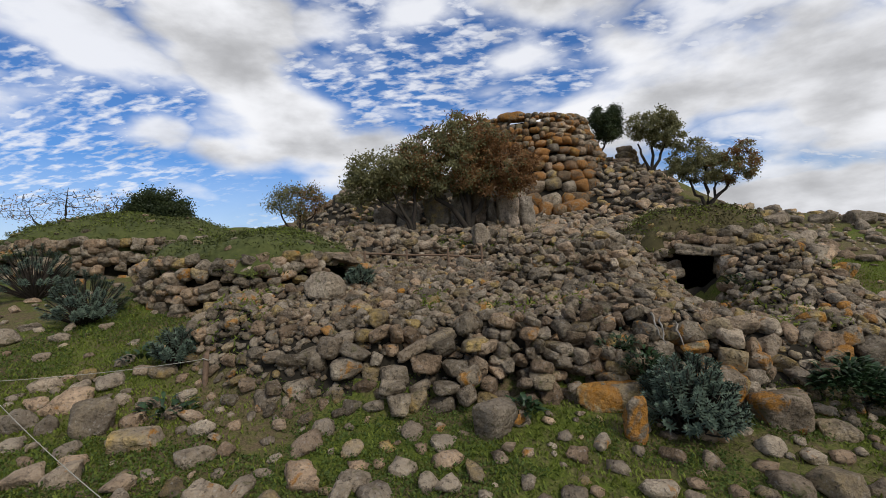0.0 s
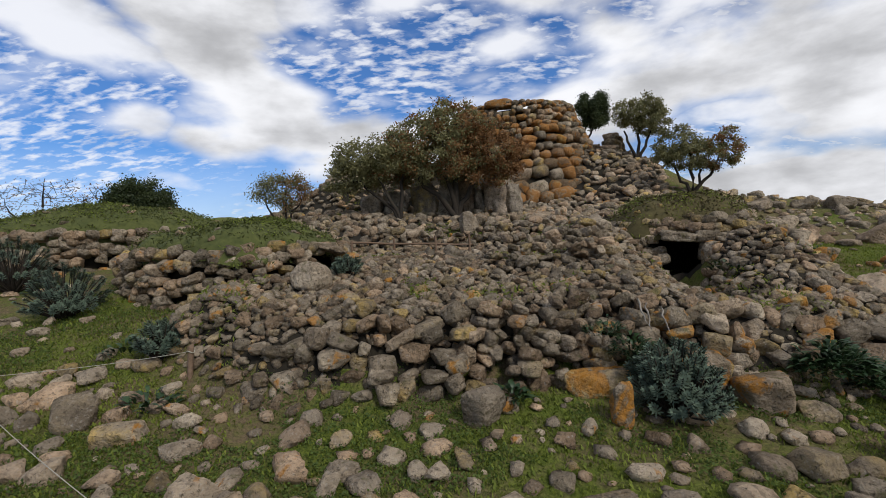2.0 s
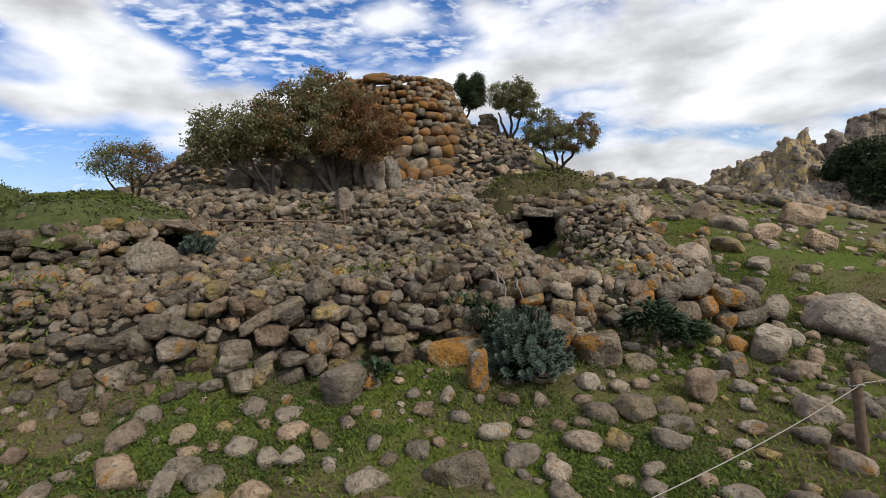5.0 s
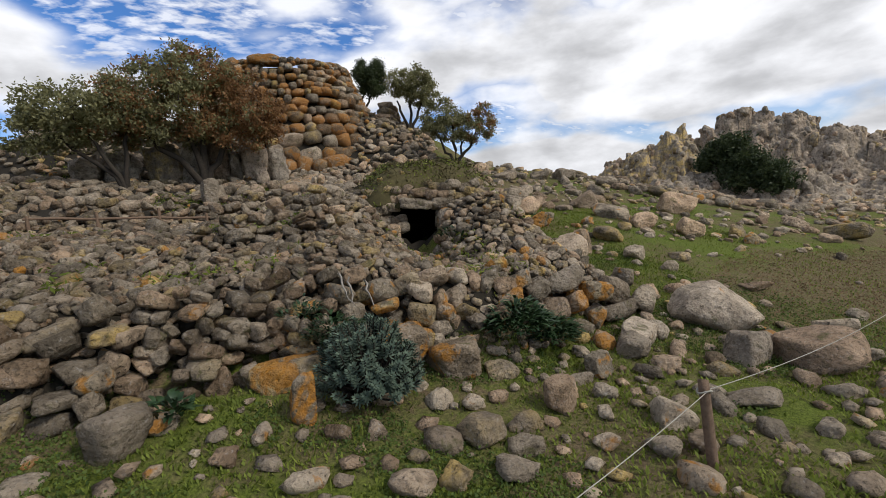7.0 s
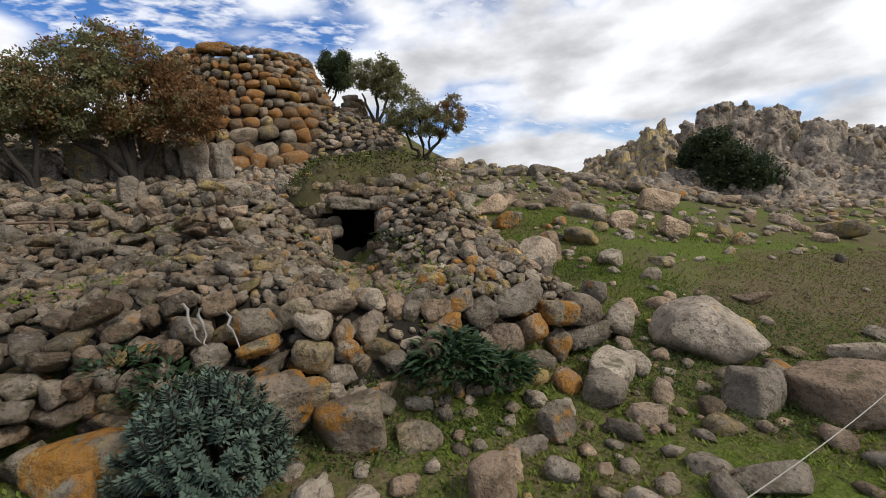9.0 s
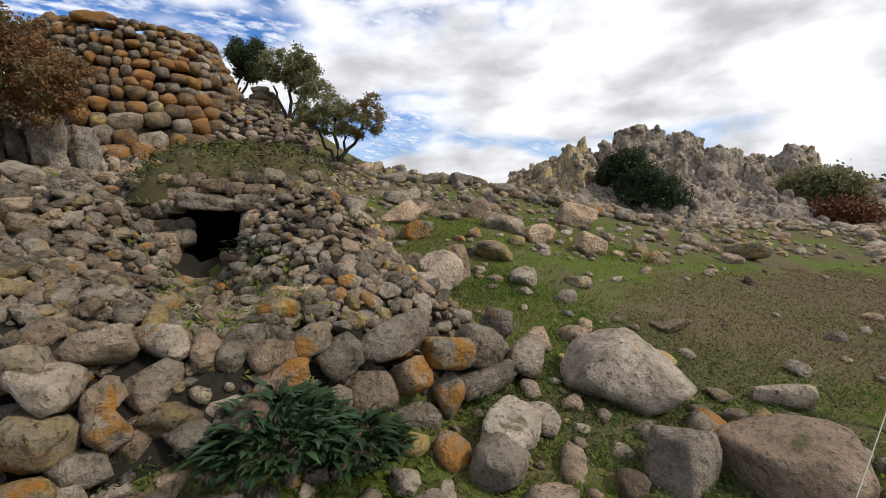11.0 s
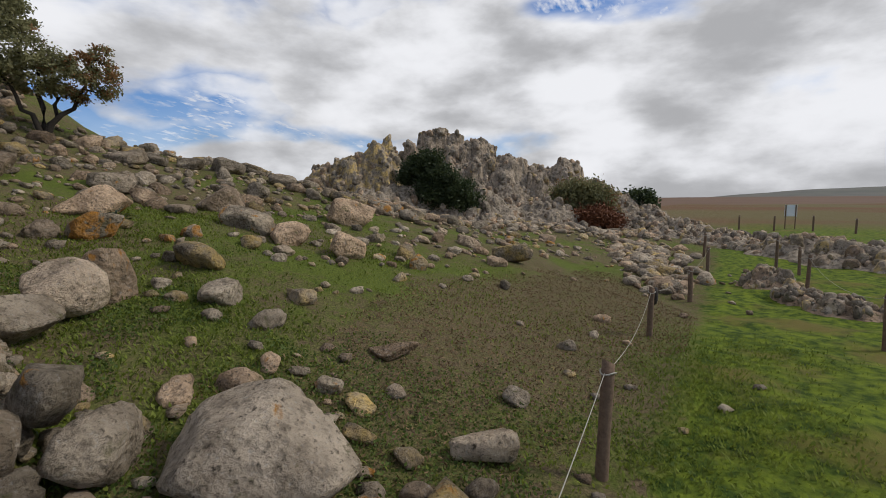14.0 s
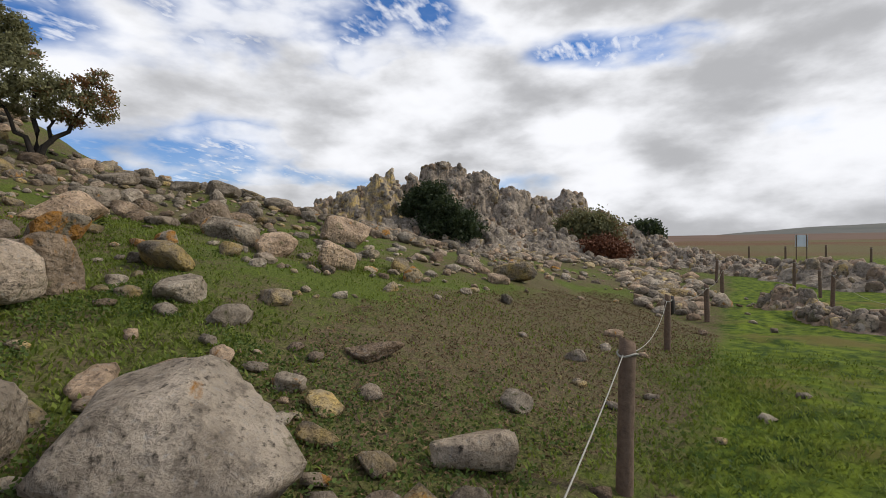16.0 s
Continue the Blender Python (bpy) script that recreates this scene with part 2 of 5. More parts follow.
def plain(name, a, b, scale=9.0, rough=0.8, bump=0.3, spec=0.25, trans=False):
    m, nd = material(name)
    geo = nd("ShaderNodeNewGeometry")
    n = nd("ShaderNodeTexNoise", {"Vector": geo.outputs["Position"], "Scale": scale, "Detail": 5.0, "Roughness": 0.65}).outputs[0]
    info = geo.outputs["Random Per Island"]
    f = nd("ShaderNodeMath", {0: ramp(nd, n, 0.3, 0.7), 1: 0.6}, operation="MULTIPLY").outputs[0]
    f2 = nd("ShaderNodeMath", {0: f, 1: nd("ShaderNodeMath", {0: info, 1: 0.5}, operation="MULTIPLY").outputs[0]}, operation="ADD").outputs[0]
    c = mixc(nd, f2, a, b)
    p = finish(nd, c, rough, n, bump, 0.01, spec)
    if trans:
        nt = m.node_tree
        out = [q for q in nt.nodes if q.bl_idname == "ShaderNodeOutputMaterial"][0]
        through_leaf = nd("ShaderNodeBsdfTranslucent", {0: c})
        both = nd("ShaderNodeMixShader", {0: 0.4, 1: p.outputs[0], 2: through_leaf.outputs[0]})
        nt.links.new(both.outputs[0], out.inputs[0])
    return m


HEATH_CAP = plain("heather_turf", (0.028, 0.024, 0.01, 1), (0.11, 0.09, 0.035, 1), 9, 0.95, 1.0)
BARK = plain("bark", (0.015, 0.012, 0.009, 1), (0.052, 0.041, 0.03, 1), 20, 0.95, 0.9)
LEAF_GREEN = plain("oak_leaf", (0.075, 0.076, 0.029, 1), (0.31, 0.29, 0.135, 1), 3.5, 0.6, 0.1, trans=True)
LEAF_BROWN = plain("withered_oak_leaf", (0.12, 0.055, 0.022, 1), (0.33, 0.18, 0.075, 1), 3.5, 0.7, 0.1, trans=True)
LEAF_DARK = plain("evergreen_leaf", (0.018, 0.03, 0.012, 1), (0.075, 0.095, 0.035, 1), 2.0, 0.5, 0.1, trans=True)
LEAF_SPURGE = plain("spurge_leaf", (0.035, 0.058, 0.04, 1), (0.12, 0.155, 0.105, 1), 6, 0.85, 0.1)
LEAF_HERB = plain("herb_leaf", (0.012, 0.028, 0.012, 1), (0.04, 0.075, 0.025, 1), 6, 0.45, 0.1)
GRASS = plain("grass_blade", (0.06, 0.092, 0.012, 1), (0.24, 0.28, 0.045, 1), 0.9, 0.7, 0.1, trans=True)
# dark earth, taken near black so the colour also holds shade of gaps
SHADE_SOIL = plain("soil_with_gap_shade", (0.006, 0.005, 0.003, 1), (0.03, 0.024, 0.015, 1), 25, 0.95, 1.0)
TURF_CAP = plain("mossy_turf", (0.025, 0.034, 0.01, 1), (0.1, 0.11, 0.03, 1), 6, 0.95, 1.0)
LEAF_RUST = plain("rust_leaf", (0.11, 0.04, 0.018, 1), (0.2, 0.08, 0.035, 1), 1.5, 0.7, 0.1)
CLOVER = plain("clover_leaf", (0.03, 0.055, 0.012, 1), (0.14, 0.19, 0.04, 1), 2.5, 0.65, 0.1, trans=True)
DRY = plain("dry_grass_blade", (0.1, 0.062, 0.03, 1), (0.26, 0.17, 0.09, 1), 3, 0.9, 0.1)
DEADWOOD = plain("bleached_wood", (0.2, 0.175, 0.145, 1), (0.36, 0.32, 0.27, 1), 30, 0.8, 0.5)
WOOD_DARK = plain("dark_wood", (0.02, 0.016, 0.013, 1), (0.05, 0.04, 0.032, 1), 30, 0.8, 0.3)
HILL = plain("far_hill", (0.1, 0.1, 0.085, 1), (0.16, 0.15, 0.115, 1), 0.02, 0.95, 0.0)
HILL_RUST = plain("far_heath", (0.11, 0.06, 0.035, 1), (0.17, 0.1, 0.06, 1), 0.05, 0.95, 0.0)
WOOD = plain("weathered_post", (0.07, 0.045, 0.028, 1), (0.22, 0.145, 0.095, 1), 30, 0.9, 0.8)
ROPE = plain("rope_fibre", (0.25, 0.23, 0.18, 1), (0.42, 0.39, 0.32, 1), 60, 0.9, 0.5)
SIGN = plain("sign_enamel", (0.7, 0.72, 0.74, 1), (0.8, 0.8, 0.8, 1), 4, 0.5, 0.05)

# ---- terrain ----


def smooth(a, b, v):
    t = np.clip((np.asarray(v, float) - a) / (b - a), 0, 1)
    return t * t * (3 - 2 * t)


def hash_noise(x, y, seed=0):
    xi, yi = np.floor(x), np.floor(y)
    u, v = x - xi, y - yi
    u, v = u * u * (3 - 2 * u), v * v * (3 - 2 * v)

    def corner(i, j):
        s = np.sin(i * 127.1 + j * 311.7 + seed * 74.7) * 43758.5453
        return s - np.floor(s)
    return (corner(xi, yi) * (1 - u) + corner(xi + 1, yi) * u) * (1 - v) + (corner(xi, yi + 1) * (1 - u) + corner(xi + 1, yi + 1) * u) * v - 0.5


def fbm(x, y, seed=0, octaves=4):
    total = 0
    for k in range(octaves):
        total = total + hash_noise(x * 2 ** k + 5.3 * k, y * 2 ** k, seed + k) / 2 ** k
    return total


def heap(x, y):
    """1 on the rubble in front of the tower, 0 on the turf round it."""
    edge = 4.6 + 0.25 * np.sin(x * 1.3) - 0.1 * smooth(2.5, 4, x) + 0.6 * smooth(-1.5, -4, x)
    right = 6.1 + 0.02 * (y - 5) - 0.45 * smooth(5.2, 6.4, y) * smooth(10.5, 9.0, y) + 0.42 * np.clip(y - 11, 0, 20) + fbm(y * 0.6, x * 0, 7, 2) * 0.6
    left = -3.3 + smooth(5.5, 7, y) * 1.6 - 0.42 * np.clip(y - 9, 0, 20)
    return smooth(0, 0.75, y - edge) * smooth(0.3, -0.5, x - right) * smooth(-0.4, 0.6, x - left)


def height(x, y):
    x, y = np.asarray(x, float), np.asarray(y, float)
    far = np.hypot(x - 4, y - 8)
    fade = 1 - 0.6 * smooth(14, 26, x) - 0.32 * smooth(26, 60, x)
    yy = np.clip(y, -50, 21)
    rise = 0.258 * np.log1p(np.exp((yy - 3.3) * 2.5)) / 2.5
    z = -0.052 * np.clip(x, -12, 16) + rise * fade
    z = z - 0.12 * np.clip(y - 26, 0, 60) * smooth(26, 34, y)
    z = z - 0.2 * np.clip(y - 16.5, 0, 12) * smooth(11, 13.5, x)
    z = z - 0.1 * np.clip(y - 8, 0, 14) * smooth(-3, -8, x)
    z = z - 0.14 * np.clip(y - 12.5, 0, 8) * smooth(8.5, 5.5, x) * smooth(-9, -5, x)
    z = z + 2.0 * smooth(16.8, 20.2, y) * smooth(-9, -2, x) * smooth(4.5, 1, x) * smooth(34, 26, y)
    z = z + 2.2 * np.exp(-((x - 7.8) ** 2 + (y - 23.5) ** 2) / 18.0)
    z = z - 0.5 * np.exp(-((x - 3.78) ** 2 / 0.45 + (y - 6.6) ** 2 / 1.1))
    z = z - 0.75 * smooth(1.46, 1.2, np.hypot(x - 4.75, y - 9.0)) - 0.3 * np.exp(-((x - 4.02) ** 2 / 0.12 + (y - 7.45) ** 2 / 0.15))
    hut_d = np.hypot(x - 4.75, y - 9.0)
    z = z + 0.5 * np.exp(-((hut_d - 1.85) / 0.8) ** 2) * smooth(1.5, 1.8, hut_d) * (1 - np.exp(-((x - 4.0) / 0.55) ** 2) * smooth(8.6, 8.2, y)) * smooth(6.6, 5.6, x)
    z = z - 0.55 * np.exp(-((x - 0.3) ** 2 / 9 + (y - 11.2) ** 2 / 7))
    z = z + 0.62 * heap(x, y) * (1 - 0.8 * smooth(6.5, 11, y))
    z = z + 0.16 * fbm(x * 0.45, y * 0.45, 3) * smooth(0, 3, far) * smooth(200, 60, far) + 0.05 * fbm(x * 1.9, y * 1.9, 9, 3)
    z = z * smooth(400, 90, far) + (-1.0 + 1.2 * fbm(x * 0.004, y * 0.004, 5, 3)) * smooth(90, 400, far)
    return z


def ground_z(x, y):
    return float(height(np.array([x]), np.array([y]))[0])


def mesh_from(name, verts, faces, mat=None, flat=False):
    me = bpy.data.meshes.new(name)
    me.from_pydata([tuple(v) for v in verts], [], [tuple(f) for f in faces])
    if not flat:
        me.polygons.foreach_set("use_smooth", [True] * len(me.polygons))
    if mat:
        me.materials.append(mat)
    me.update()
    return me


def grid_mesh(name, xs, ys, zfun, mat):
    X, Y = np.meshgrid(xs, ys)
    Z = zfun(X, Y)
    n, k = len(xs), len(ys)
    v = np.stack([X.ravel(), Y.ravel(), Z.ravel()], 1)
    a = (np.arange(k - 1)[:, None] * n + np.arange(n - 1)[None]).ravel()
    f = np.stack([a, a + 1, a + n + 1, a + n], 1)
    me = bpy.data.meshes.new(name)
    me.vertices.add(len(v))
    me.vertices.foreach_set("co", v.ravel())
    me.loops.add(f.size)
    me.loops.foreach_set("vertex_index", f.ravel())
    me.polygons.add(len(f))
    me.polygons.foreach_set("loop_start", np.arange(0, f.size, 4))
    me.polygons.foreach_set("loop_total", np.full(len(f), 4))
    me.polygons.foreach_set("use_smooth", [True] * len(f))
    me.materials.append(mat)
    me.update()
    me.validate()
    return me


def stretched(lo, hi, step, reach):
    inner = np.arange(lo, hi + step / 2, step)
    grow, d, out = [], step, 0.0
    while out < reach:
        d *= 1.18
        out += d
        grow.append(out)
    grow = np.array(grow)
    return np.concatenate([lo - grow[::-1], inner, hi + grow])


ground = new("ground", grid_mesh("ground", stretched(-9, 18, 0.11, 3500), stretched(-2, 22, 0.11, 3500), height, TURF))
# second slot: heap earth, with the shade between stones in its colour
ground.data.materials.append(SHADE_SOIL)
centres = np.empty(len(ground.data.polygons) * 3)
ground.data.polygons.foreach_get("center", centres)
centres = centres.reshape(-1, 3)
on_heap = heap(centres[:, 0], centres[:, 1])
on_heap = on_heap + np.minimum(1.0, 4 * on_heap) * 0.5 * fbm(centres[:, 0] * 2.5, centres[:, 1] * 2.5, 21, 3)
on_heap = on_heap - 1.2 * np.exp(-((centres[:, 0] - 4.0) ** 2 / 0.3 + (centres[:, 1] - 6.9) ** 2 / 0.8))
# ground inside the doorway hut also gets the shade-dark slot
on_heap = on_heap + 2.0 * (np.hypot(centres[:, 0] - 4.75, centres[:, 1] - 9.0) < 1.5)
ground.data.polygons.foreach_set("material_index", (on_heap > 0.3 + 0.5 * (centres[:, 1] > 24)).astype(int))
tagged(ground, "short green turf with bare brown patches on a stony slope", "ground", kind="structure")

# ---- stones ----


def rock_mesh(name, seed, level, mat, boxy=0.0, size=(1, 1, 1), rough=0.06, cuts=12):
    """A worn block about 1 across: a ball cut by random planes, then roughened."""
    rng = np.random.RandomState(seed)
    bm = bmesh.new()
    bmesh.ops.create_icosphere(bm, subdivisions=level, radius=1.0)
    d = np.array([v.co[:] for v in bm.verts])
    d /= np.linalg.norm(d, axis=1)[:, None]
    n = rng.normal(size=(cuts, 3))
    n /= np.linalg.norm(n, axis=1)[:, None]
    c = rng.uniform(0.46, 0.84, cuts)
    if boxy:
        ax = np.concatenate([np.eye(3), -np.eye(3)]) + rng.normal(scale=0.2, size=(6, 3))
        ax /= np.linalg.norm(ax, axis=1)[:, None]
        n, c = np.concatenate([n, ax]), np.concatenate([c + 0.08, rng.uniform(0.5, 0.76, 6)])
    dots = d @ n.T
    r = np.where(dots > 0.05, c / np.maximum(dots, 0.05), 9.0)
    r = np.concatenate([r, np.full((len(d), 1), 1.0)], 1)
    k = 52.0
    rad = -np.log(np.exp(-k * r).sum(1)) / k
    off = rng.uniform(0, 50, 3)
    rad = rad * (1 + np.array([rough * (noise.noise(Vector(p * 2.2 + off)) + 0.6 * noise.noise(Vector(p * 5.1 + off)) + 0.35 * noise.noise(Vector(p * 11 + off))) for p in d]))
    p = d * rad[:, None]
    p = p / (p.max(0) - p.min(0)) * np.array(size)
    for v, q in zip(bm.verts, p):
        v.co = q
    for f in bm.faces:
        f.smooth = True
    me = bpy.data.meshes.new(name)
    bm.to_mesh(me)
    bm.free()
    me.materials.append(mat)
    return me


def arrays(me):
    v = np.empty(len(me.vertices) * 3)
    me.vertices.foreach_get("co", v)
    f = np.empty(len(me.polygons) * 3, int)
    me.polygons.foreach_get("vertices", f)
    return v.reshape(-1, 3), f.reshape(-1, 3)


def joined(name, pieces, mat):
    """One mesh out of (vertices, triangles) pieces."""
    vs, fs, k = [], [], 0
    for v, f in pieces:
        vs.append(v)
        fs.append(f + k)
        k += len(v)
    v, f = np.concatenate(vs), np.concatenate(fs)
    w = f.shape[1]
    me = bpy.data.meshes.new(name)
    me.vertices.add(len(v))
    me.vertices.foreach_set("co", v.ravel())
    me.loops.add(f.size)
    me.loops.foreach_set("vertex_index", f.ravel())
    me.polygons.add(len(f))
    me.polygons.foreach_set("loop_start", np.arange(0, f.size, w))
    me.polygons.foreach_set("loop_total", np.full(len(f), w))
    me.polygons.foreach_set("use_smooth", [True] * len(f))
    me.materials.append(mat)
    me.update()
    return me


SIZES = [(1, random.uniform(0.65, 0.95), random.uniform(0.4, 0.7)) for i in range(14)]
STONES = [rock_mesh("stone", 10 + i, 3, ROCK, 0.0 if i % 4 == 0 else 1.0, SIZES[i], 0.1, 9) for i in range(14)]
STONES_FAR = [rock_mesh("stone", 10 + i, 2, ROCK, 0.0 if i % 4 == 0 else 1.0, SIZES[i], 0.1, 9) for i in range(14)]
STONES_O = [rock_mesh("stone", 40 + i, 2, ROCK_ORANGE, 1.0, (1, random.uniform(0.7, 0.95), random.uniform(0.5, 0.75))) for i in range(6)]
BLOCKS = [rock_mesh("block", 60 + i, 2, ROCK_TOWER, 1.0, (1, 1, 1), 0.05) for i in range(10)]
SIZES_P = [(1, random.uniform(0.6, 0.95), random.uniform(0.38, 0.75)) for i in range(14)]
STONES_P = [rock_mesh("stone", 160 + i, 3, ROCK_PALE, 0.0 if i % 5 == 0 else 1.0, SIZES_P[i], 0.16, 12) for i in range(14)]
STONES_P_FAR = [rock_mesh("stone", 160 + i, 2, ROCK_PALE, 0.0 if i % 5 == 0 else 1.0, SIZES_P[i], 0.16, 12) for i in range(14)]
GREYS = [rock_mesh("block", 80 + i, 2, ROCK, 1.0, (1, 1, 1), 0.05) for i in range(3)]
PEBBLES = [rock_mesh("stone", 90 + i, 1, ROCK_PALE, 0.0, (1, 0.8, 0.55), 0.08, 7) for i in range(5)]


def turn(normal, spin, tip, rng):
    q = Vector(normal).to_track_quat("Z", "Y").to_matrix()
    return q @ Euler((rng.uniform(-tip, tip), rng.uniform(-tip, tip), spin)).to_matrix()


class Spread:
    """Keeps stones apart: a grid of taken places."""

    def __init__(self, cell=0.35):
        self.cell, self.taken = cell, {}

    def free(self, p, r):
        k = tuple(int(math.floor(c / self.cell)) for c in p)
        reach = int(math.ceil((r + 0.35) / self.cell))
        for i in range(-reach, reach + 1):
            for j in range(-reach, reach + 1):
                for l in range(-reach, reach + 1):
                    for q, s in self.taken.get((k[0] + i, k[1] + j, k[2] + l), ()):
                        if (Vector(p) - q).length < r + s:
                            return False
        return True

    def take(self, p, r):
        k = tuple(int(math.floor(c / self.cell)) for c in p)
        self.taken.setdefault(k, []).append((Vector(p), r))


SPREAD = Spread()
RNG = random.Random(4)


def part(name, me, parent, m=None, label=""):
    ob = new(name, me)
    ob.parent = parent
    if m is not None:
        ob.matrix_basis = m
    return tagged(ob, label)


def surface_normal(x, y):
    e = 0.12
    a = height(np.array([x + e, x - e, x, x]), np.array([y, y, y + e, y - e]))
    return Vector((-(a[0] - a[1]) / (2 * e), -(a[2] - a[3]) / (2 * e), 1)).normalized()


def boulder(x, y, w, d, h, seed, spin=0, tip=0, sink=0.25, mat=None, boxy=0.0, label="", name="boulder", level=4, dz=0.0):
    me = rock_mesh(name, seed, level, mat or ROCK_PALE, boxy, (w, d, h), 0.05)
    ob = new(name, me)
    ob.matrix_basis = pose(x, y, ground_z(x, y) + h * (0.5 - sink) + dz, tip, 0, spin)
    SPREAD.take((x, y, ground_z(x, y)), max(w, d) * 0.42)
    return tagged(ob, label or "rounded grey-brown limestone boulder lying in the turf", "boulder")


CACHE = {}
for me in STONES + STONES_O + STONES_P + PEBBLES + BLOCKS + GREYS:
    CACHE[me] = arrays(me)
for me, far in zip(STONES + STONES_P, STONES_FAR + STONES_P_FAR):
    CACHE[me] = arrays(far)

# ---- single boulders ----
boulder(6.62, 4.18, 1.0, 0.78, 0.66, 262, -38, 0, 0.22, mat=ROCK_SMOOTH, label="large smooth rounded boulder with pitted flanks beside the grass")
boulder(6.4, 2.95, 0.82, 0.58, 0.46, 202, -45, 0, 0.2, mat=ROCK_SMOOTH, label="large pale boulder with a dark hollow beside the fence")
boulder(5.95, 3.4, 0.46, 0.4, 0.4, 303, 10, 0, 0.2, boxy=1.0, mat=ROCK_SMOOTH)
boulder(5.1, 2.78, 0.52, 0.28, 0.17, 204, -35, 8, 0.3)
boulder(7.7, 3.4, 0.46, 0.22, 0.28, 205, -50, 18, 0.2)
boulder(7.72, 8.95, 0.62, 0.4, 0.42, 206, 0, 0, 0.2, boxy=1.0, mat=ROCK_BRIGHT)
boulder(14.7, 6.4, 0.95, 0.35, 0.6, 207, -60, 30, 0.25)
boulder(13.2, 14.4, 1.2, 0.9, 0.55, 208, 10, 0, 0.2)
boulder(10.6, 7.4, 0.9, 0.6, 0.6, 209, 30, 0, 0.25)
boulder(10.2, 8.3, 0.75, 0.5, 0.45, 210, 10, 0, 0.25)
boulder(8.2, 10.1, 1.1, 0.6, 0.55, 211, 0, 0, 0.2)
boulder(12.9, 9.6, 1.2, 0.7, 0.7, 212, -20, 10, 0.2)
boulder(10.4, 10.4, 1.1, 0.7, 0.6, 213, 15, 0, 0.2)
boulder(7.8, 6.4, 0.55, 0.35, 0.3, 214, 30, 0, 0.25)
boulder(8.4, 4.75, 0.5, 0.25, 0.2, 215, -30, 0, 0.25)
boulder(1.6, 4.05, 0.2, 0.17, 0.42, 216, 0, 0, 0.15, mat=ROCK_BRIGHT, boxy=1.0, label="upright stone crusted with bright orange lichen")
boulder(0.36, 4.2, 0.4, 0.34, 0.38, 217, 40, 0, 0.15, boxy=1.0)
boulder(1.62, 4.58, 0.75, 0.36, 0.26, 218, 5, 0, 0.1, mat=ROCK_ORANGE, boxy=1.0)
boulder(2.5, 4.44, 0.54, 0.36, 0.36, 219, 10, 25, 0.05, mat=ROCK_BRIGHT, boxy=1.0, dz=0.1, label="tilted block splashed with orange lichen in the wall")
boulder(2.98, 4.28, 0.52, 0.4, 0.4, 226, -20, 15, 0.2, boxy=0.6, mat=ROCK_ORANGE, label="angular pale block with orange lichen at the foot of the wall")
boulder(-3.3, 4.3, 0.46, 0.4, 0.36, 221, 0, 0, 0.2)
boulder(-2.7, 4.0, 0.42, 0.3, 0.2, 222, 20, 0, 0.2, boxy=1.0)
boulder(-1.75, 3.2, 0.4, 0.3, 0.26, 223, 30, 0, 0.2)
boulder(-2.1, 2.75, 0.42, 0.32, 0.26, 224, 0, 0, 0.2)
boulder(-3.2, 3.5, 0.36, 0.28, 0.2, 225, 0, 0, 0.2)
for i in range(16):
    boulder(-2.7 + 0.19 * i + RNG.uniform(-0.1, 0.1), 3.05 + RNG.uniform(-0.4, 0.5), RNG.uniform(0.16, 0.27), RNG.uniform(0.14, 0.2), RNG.uniform(0.12, 0.19), 240 + i, RNG.uniform(0, 90), 0, 0.2, label="rounded cobble lying in the short turf", level=3)
boulder(1.05, 3.0, 0.42, 0.28, 0.2, 226, 0, 0, 0.2, boxy=1.0)
boulder(5.0, 3.95, 0.34, 0.3, 0.3, 227, 10, 0, 0.2, boxy=1.0)
boulder(3.55, 3.45, 0.3, 0.22, 0.34, 228, 10, 0, 0.2, boxy=1.0)
boulder(2.75, 3.35, 0.36, 0.3, 0.2, 229, 10, 0, 0.2, boxy=1.0)
boulder(-5.9, 5.9, 0.8, 0.5, 0.25, 230, 10, 0, 0.2)
boulder(-1.6, 6.0, 0.55, 0.45, 0.4, 232, 10, 0, 0.2)
boulder(4.35, 3.85, 0.3, 0.24, 0.24, 233, 10, 0, 0.2, boxy=1.0, mat=ROCK_ORANGE)
boulder(5.6, 4.2, 0.3, 0.26, 0.22, 234, 50, 0, 0.2)
boulder(5.28, 4.2, 0.56, 0.36, 0.3, 264, 25, 8, 0.2, mat=ROCK_SMOOTH, boxy=1.0)
boulder(6.55, 6.75, 0.66, 0.5, 0.5, 265, 15, 0, 0.15, mat=ROCK_SMOOTH)
boulder(7.0, 6.95, 0.5, 0.42, 0.55, 266, 40, 0, 0.15, mat=ROCK_ORANGE, boxy=1.0)
boulder(6.15, 6.35, 0.62, 0.45, 0.42, 267, -10, 0, 0.15)

# ---- dry-stone wall along the foot of the heap ----


def wall_line(x):
    return 4.66 + 0.05 * math.sin(x * 1.7) - 0.08 * float(smooth(3.4, 4.2, x)) + 0.28 * float(smooth(4.8, 6.2, x))


